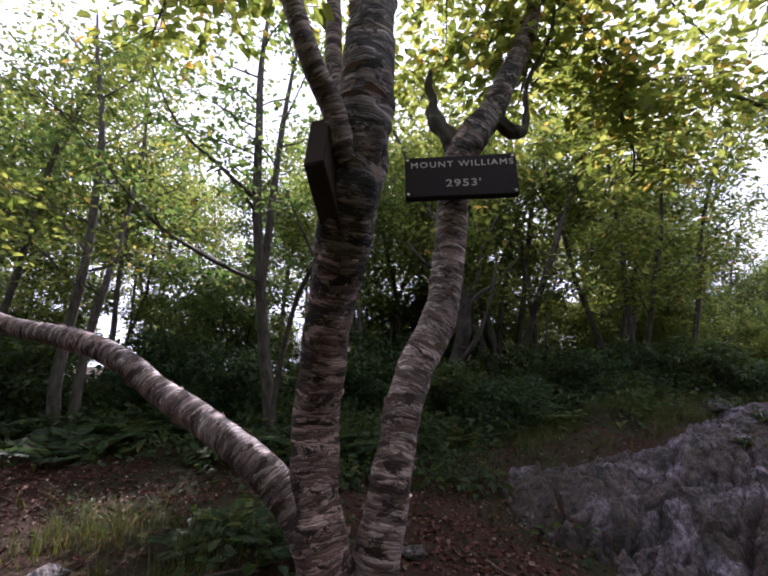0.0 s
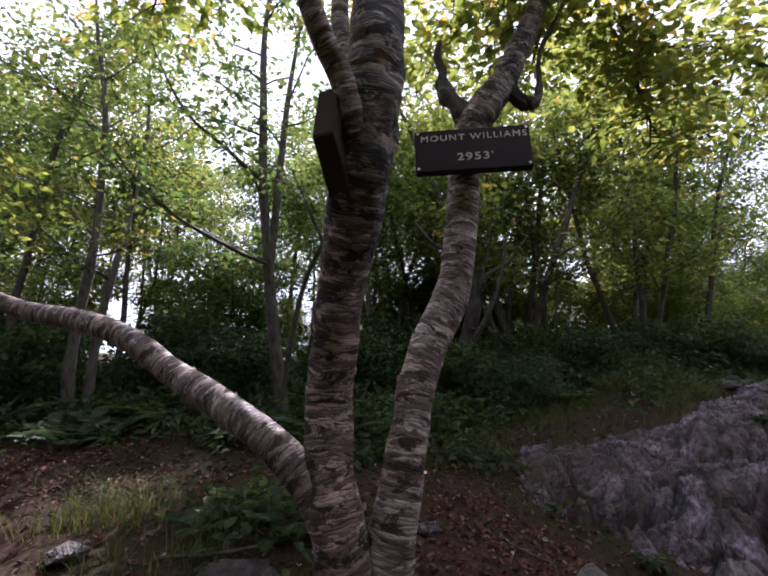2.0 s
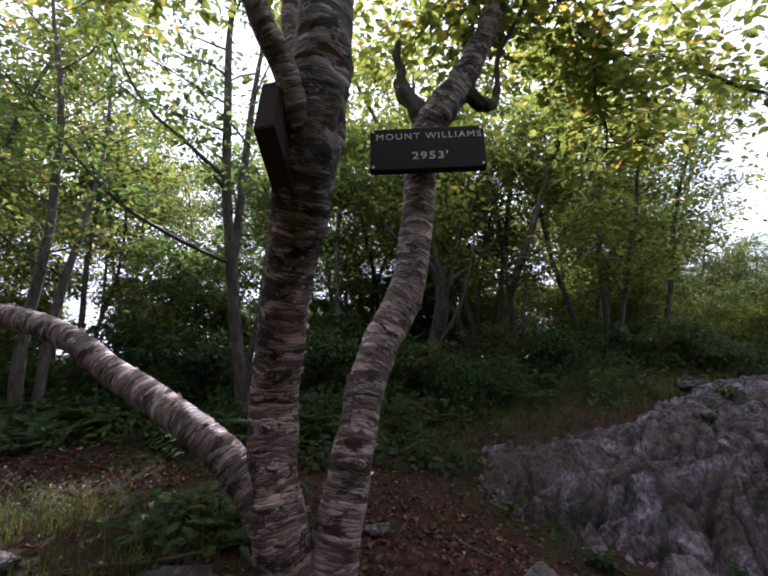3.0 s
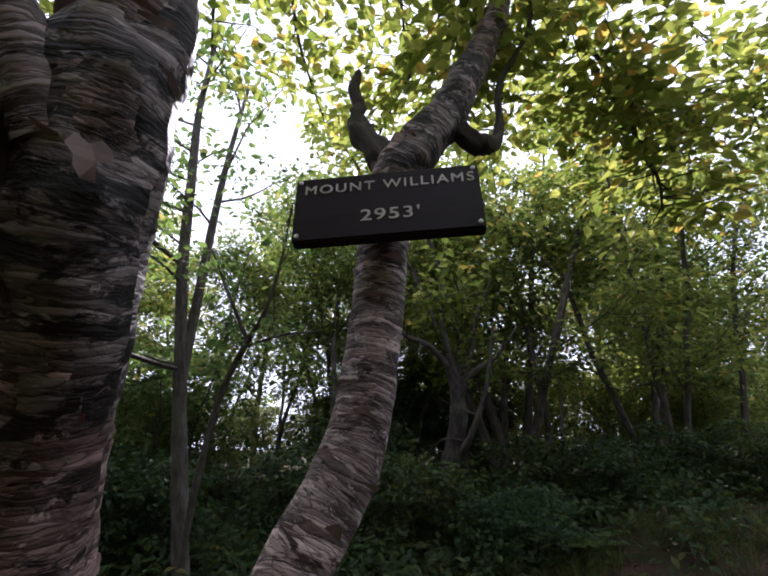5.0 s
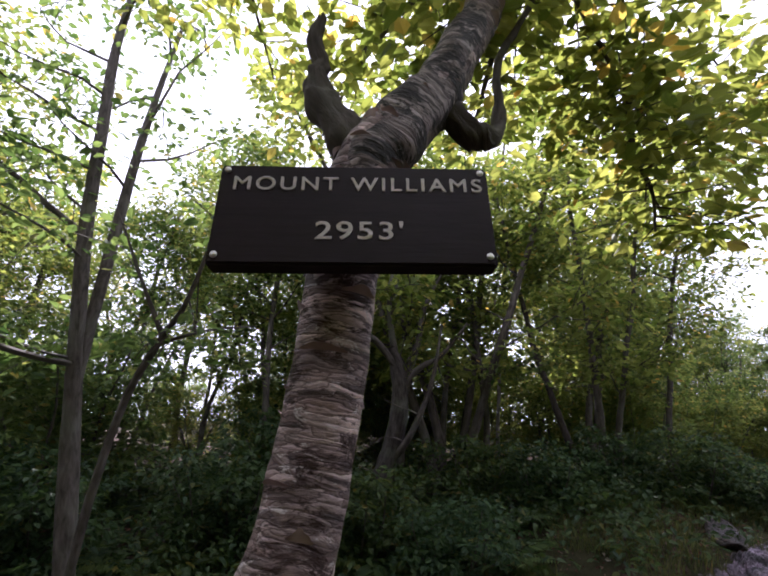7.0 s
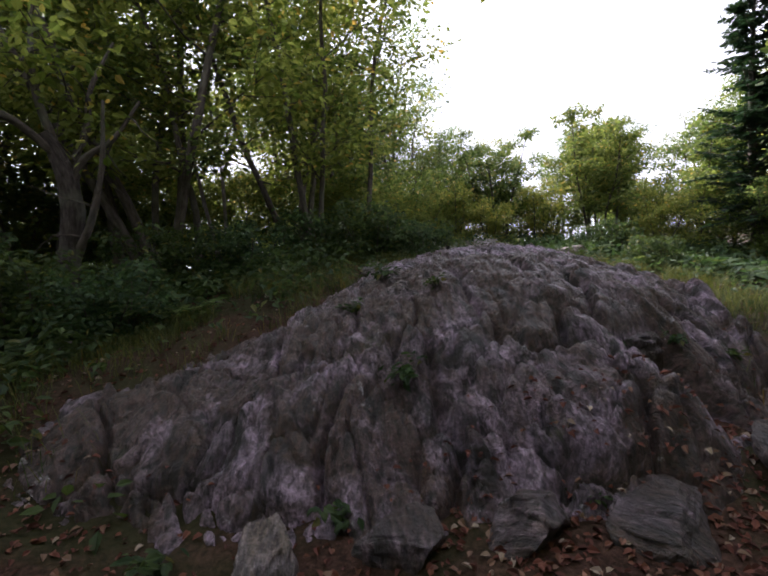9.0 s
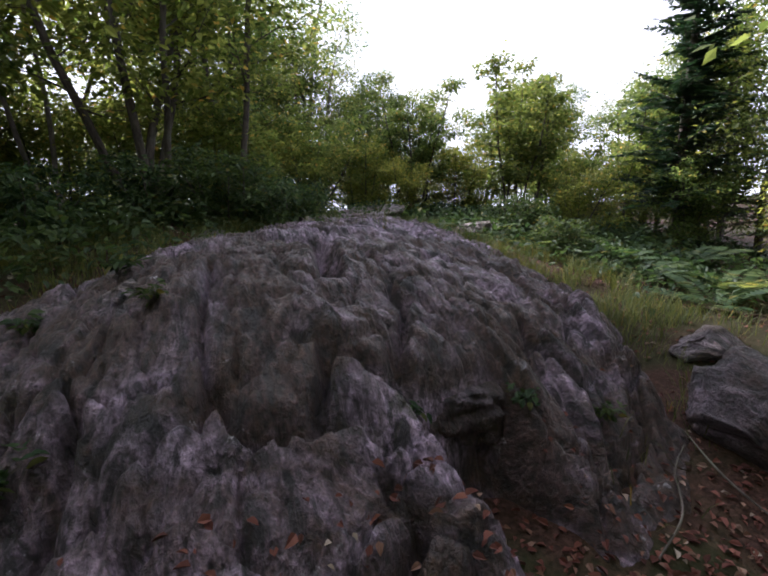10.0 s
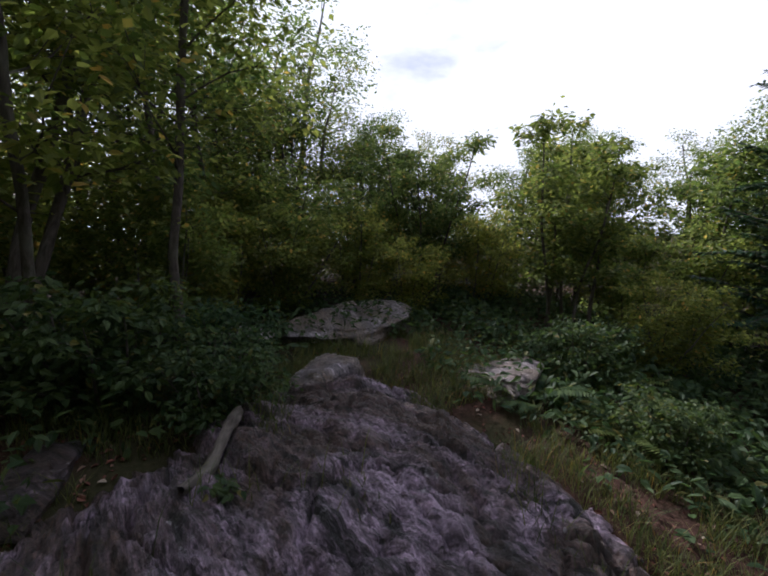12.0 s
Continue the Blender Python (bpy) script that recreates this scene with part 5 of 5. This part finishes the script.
def dead_wood():
    stick("dead_branch", [over(4.86, 4.98, 0.03), over(5.02, 5.2, 0.05), over(5.16, 5.42, 0.05), over(5.34, 5.72, 0.04)], [0.022, 0.032, 0.026, 0.034], "weathered grey broken branch lying on the rock", BARK_GREY, 14, 0.4)
    stick("fallen_stick", [over(1.1, 5.4, 0.02), over(1.2, 5.3, 0.14), over(1.35, 5.2, 0.1), over(1.45, 5.15, 0.02)], [0.008, 0.01, 0.008, 0.005], "thin pale arched stick on the grassy bank")
    stick("fallen_stick", [over(-1.2, 2.35, 0.02), over(-0.9, 2.4, 0.03), over(-0.55, 2.55, 0.02)], [0.01, 0.012, 0.006], "thin fallen stick beside the birch", BARK_GREY)
    stick("fallen_stick", [over(4.7, 1.95, 0.02), over(5.0, 1.98, 0.05), over(5.25, 2.1, 0.04), over(5.5, 2.15, 0.02)], [0.004, 0.005, 0.004, 0.002], "thin fallen stick on the dirt", BARK_GREY)
    stick("fallen_stick", [over(5.3, 1.7, 0.02), over(5.4, 1.95, 0.04), over(5.6, 2.2, 0.02)], [0.004, 0.005, 0.002], "thin fallen stick on the dirt", BARK_GREY)
    stick("fallen_stick", [over(0.5, 2.9, 0.01), over(0.75, 2.75, 0.03), over(1.0, 2.8, 0.01)], [0.006, 0.007, 0.003], "thin brown twig among fallen leaves", BARK_GREY)
    stick("root", [(-0.2, 2.0, 0.28), over(-0.3, 1.9, 0.06), over(-0.5, 1.75, 0.01), over(-0.75, 1.7, -0.03)], [0.07, 0.05, 0.035, 0.02], "birch root running into the soil", BARK)
    stick("root", [(0.0, 2.06, 0.25), over(0.15, 1.95, 0.05), over(0.4, 1.9, 0.0), over(0.6, 1.95, -0.03)], [0.07, 0.05, 0.03, 0.02], "birch root running into the soil", BARK)


def rock_plants():
    rng = np.random.default_rng(51)
    first = None
    for x, y, size in ((2.88, 3.02, 1.0), (3.35, 4.0, 0.9), (3.0, 3.75, 0.8), (4.05, 2.6, 0.7), (4.6, 2.5, 0.6), (3.4, 3.35, 0.6), (2.3, 2.75, 0.9), (5.1, 2.35, 0.7), (5.0, 4.9, 0.7), (1.6, 2.9, 0.9), (3.3, 2.25, 0.7)):
        m = pose(x, y, float(surface(x, y)), 0, 0, rng.uniform(0, 360))
        if first is None:
            first = tagged(new("rock_plant"), "small green plant rooted in a rock crack", "plant", "small plants on the rock")
            t, tips = Tubes(), []
            for k in range(6):
                w = wander(rng, (0, 0, -0.01), (rng.normal(0, 0.7), rng.normal(0, 0.7), 1), rng.uniform(0.08, 0.16), 4, 0.2)
                t.add(w, [0.003, 0.0015], 5)
                tips += [w[-1], w[-2]]
            child("stem", t.mesh("stem", BARK_GREY), first)
            pos, axis, up, sz = sprays(rng, tips, 5, 0.05, 0.06, 0.4)
            child("foliage", leaf_mesh("foliage", pos, axis, up, sz, LEAF_DARK), first)
            first.matrix_world, ob = m, first
        else:
            ob = copy_thing(first, m)
        ob.scale = (size, size, size)


fallen_leaves()
undergrowth("undergrowth", LEAF_DARK, "low dark green leafy undergrowth on the forest floor", 32, False)
undergrowth("clearing_plants", LEAF_DARK, "low green leafy plants in the clearing", 35, True)
grass()
ferns()
dead_wood()
rock_plants()
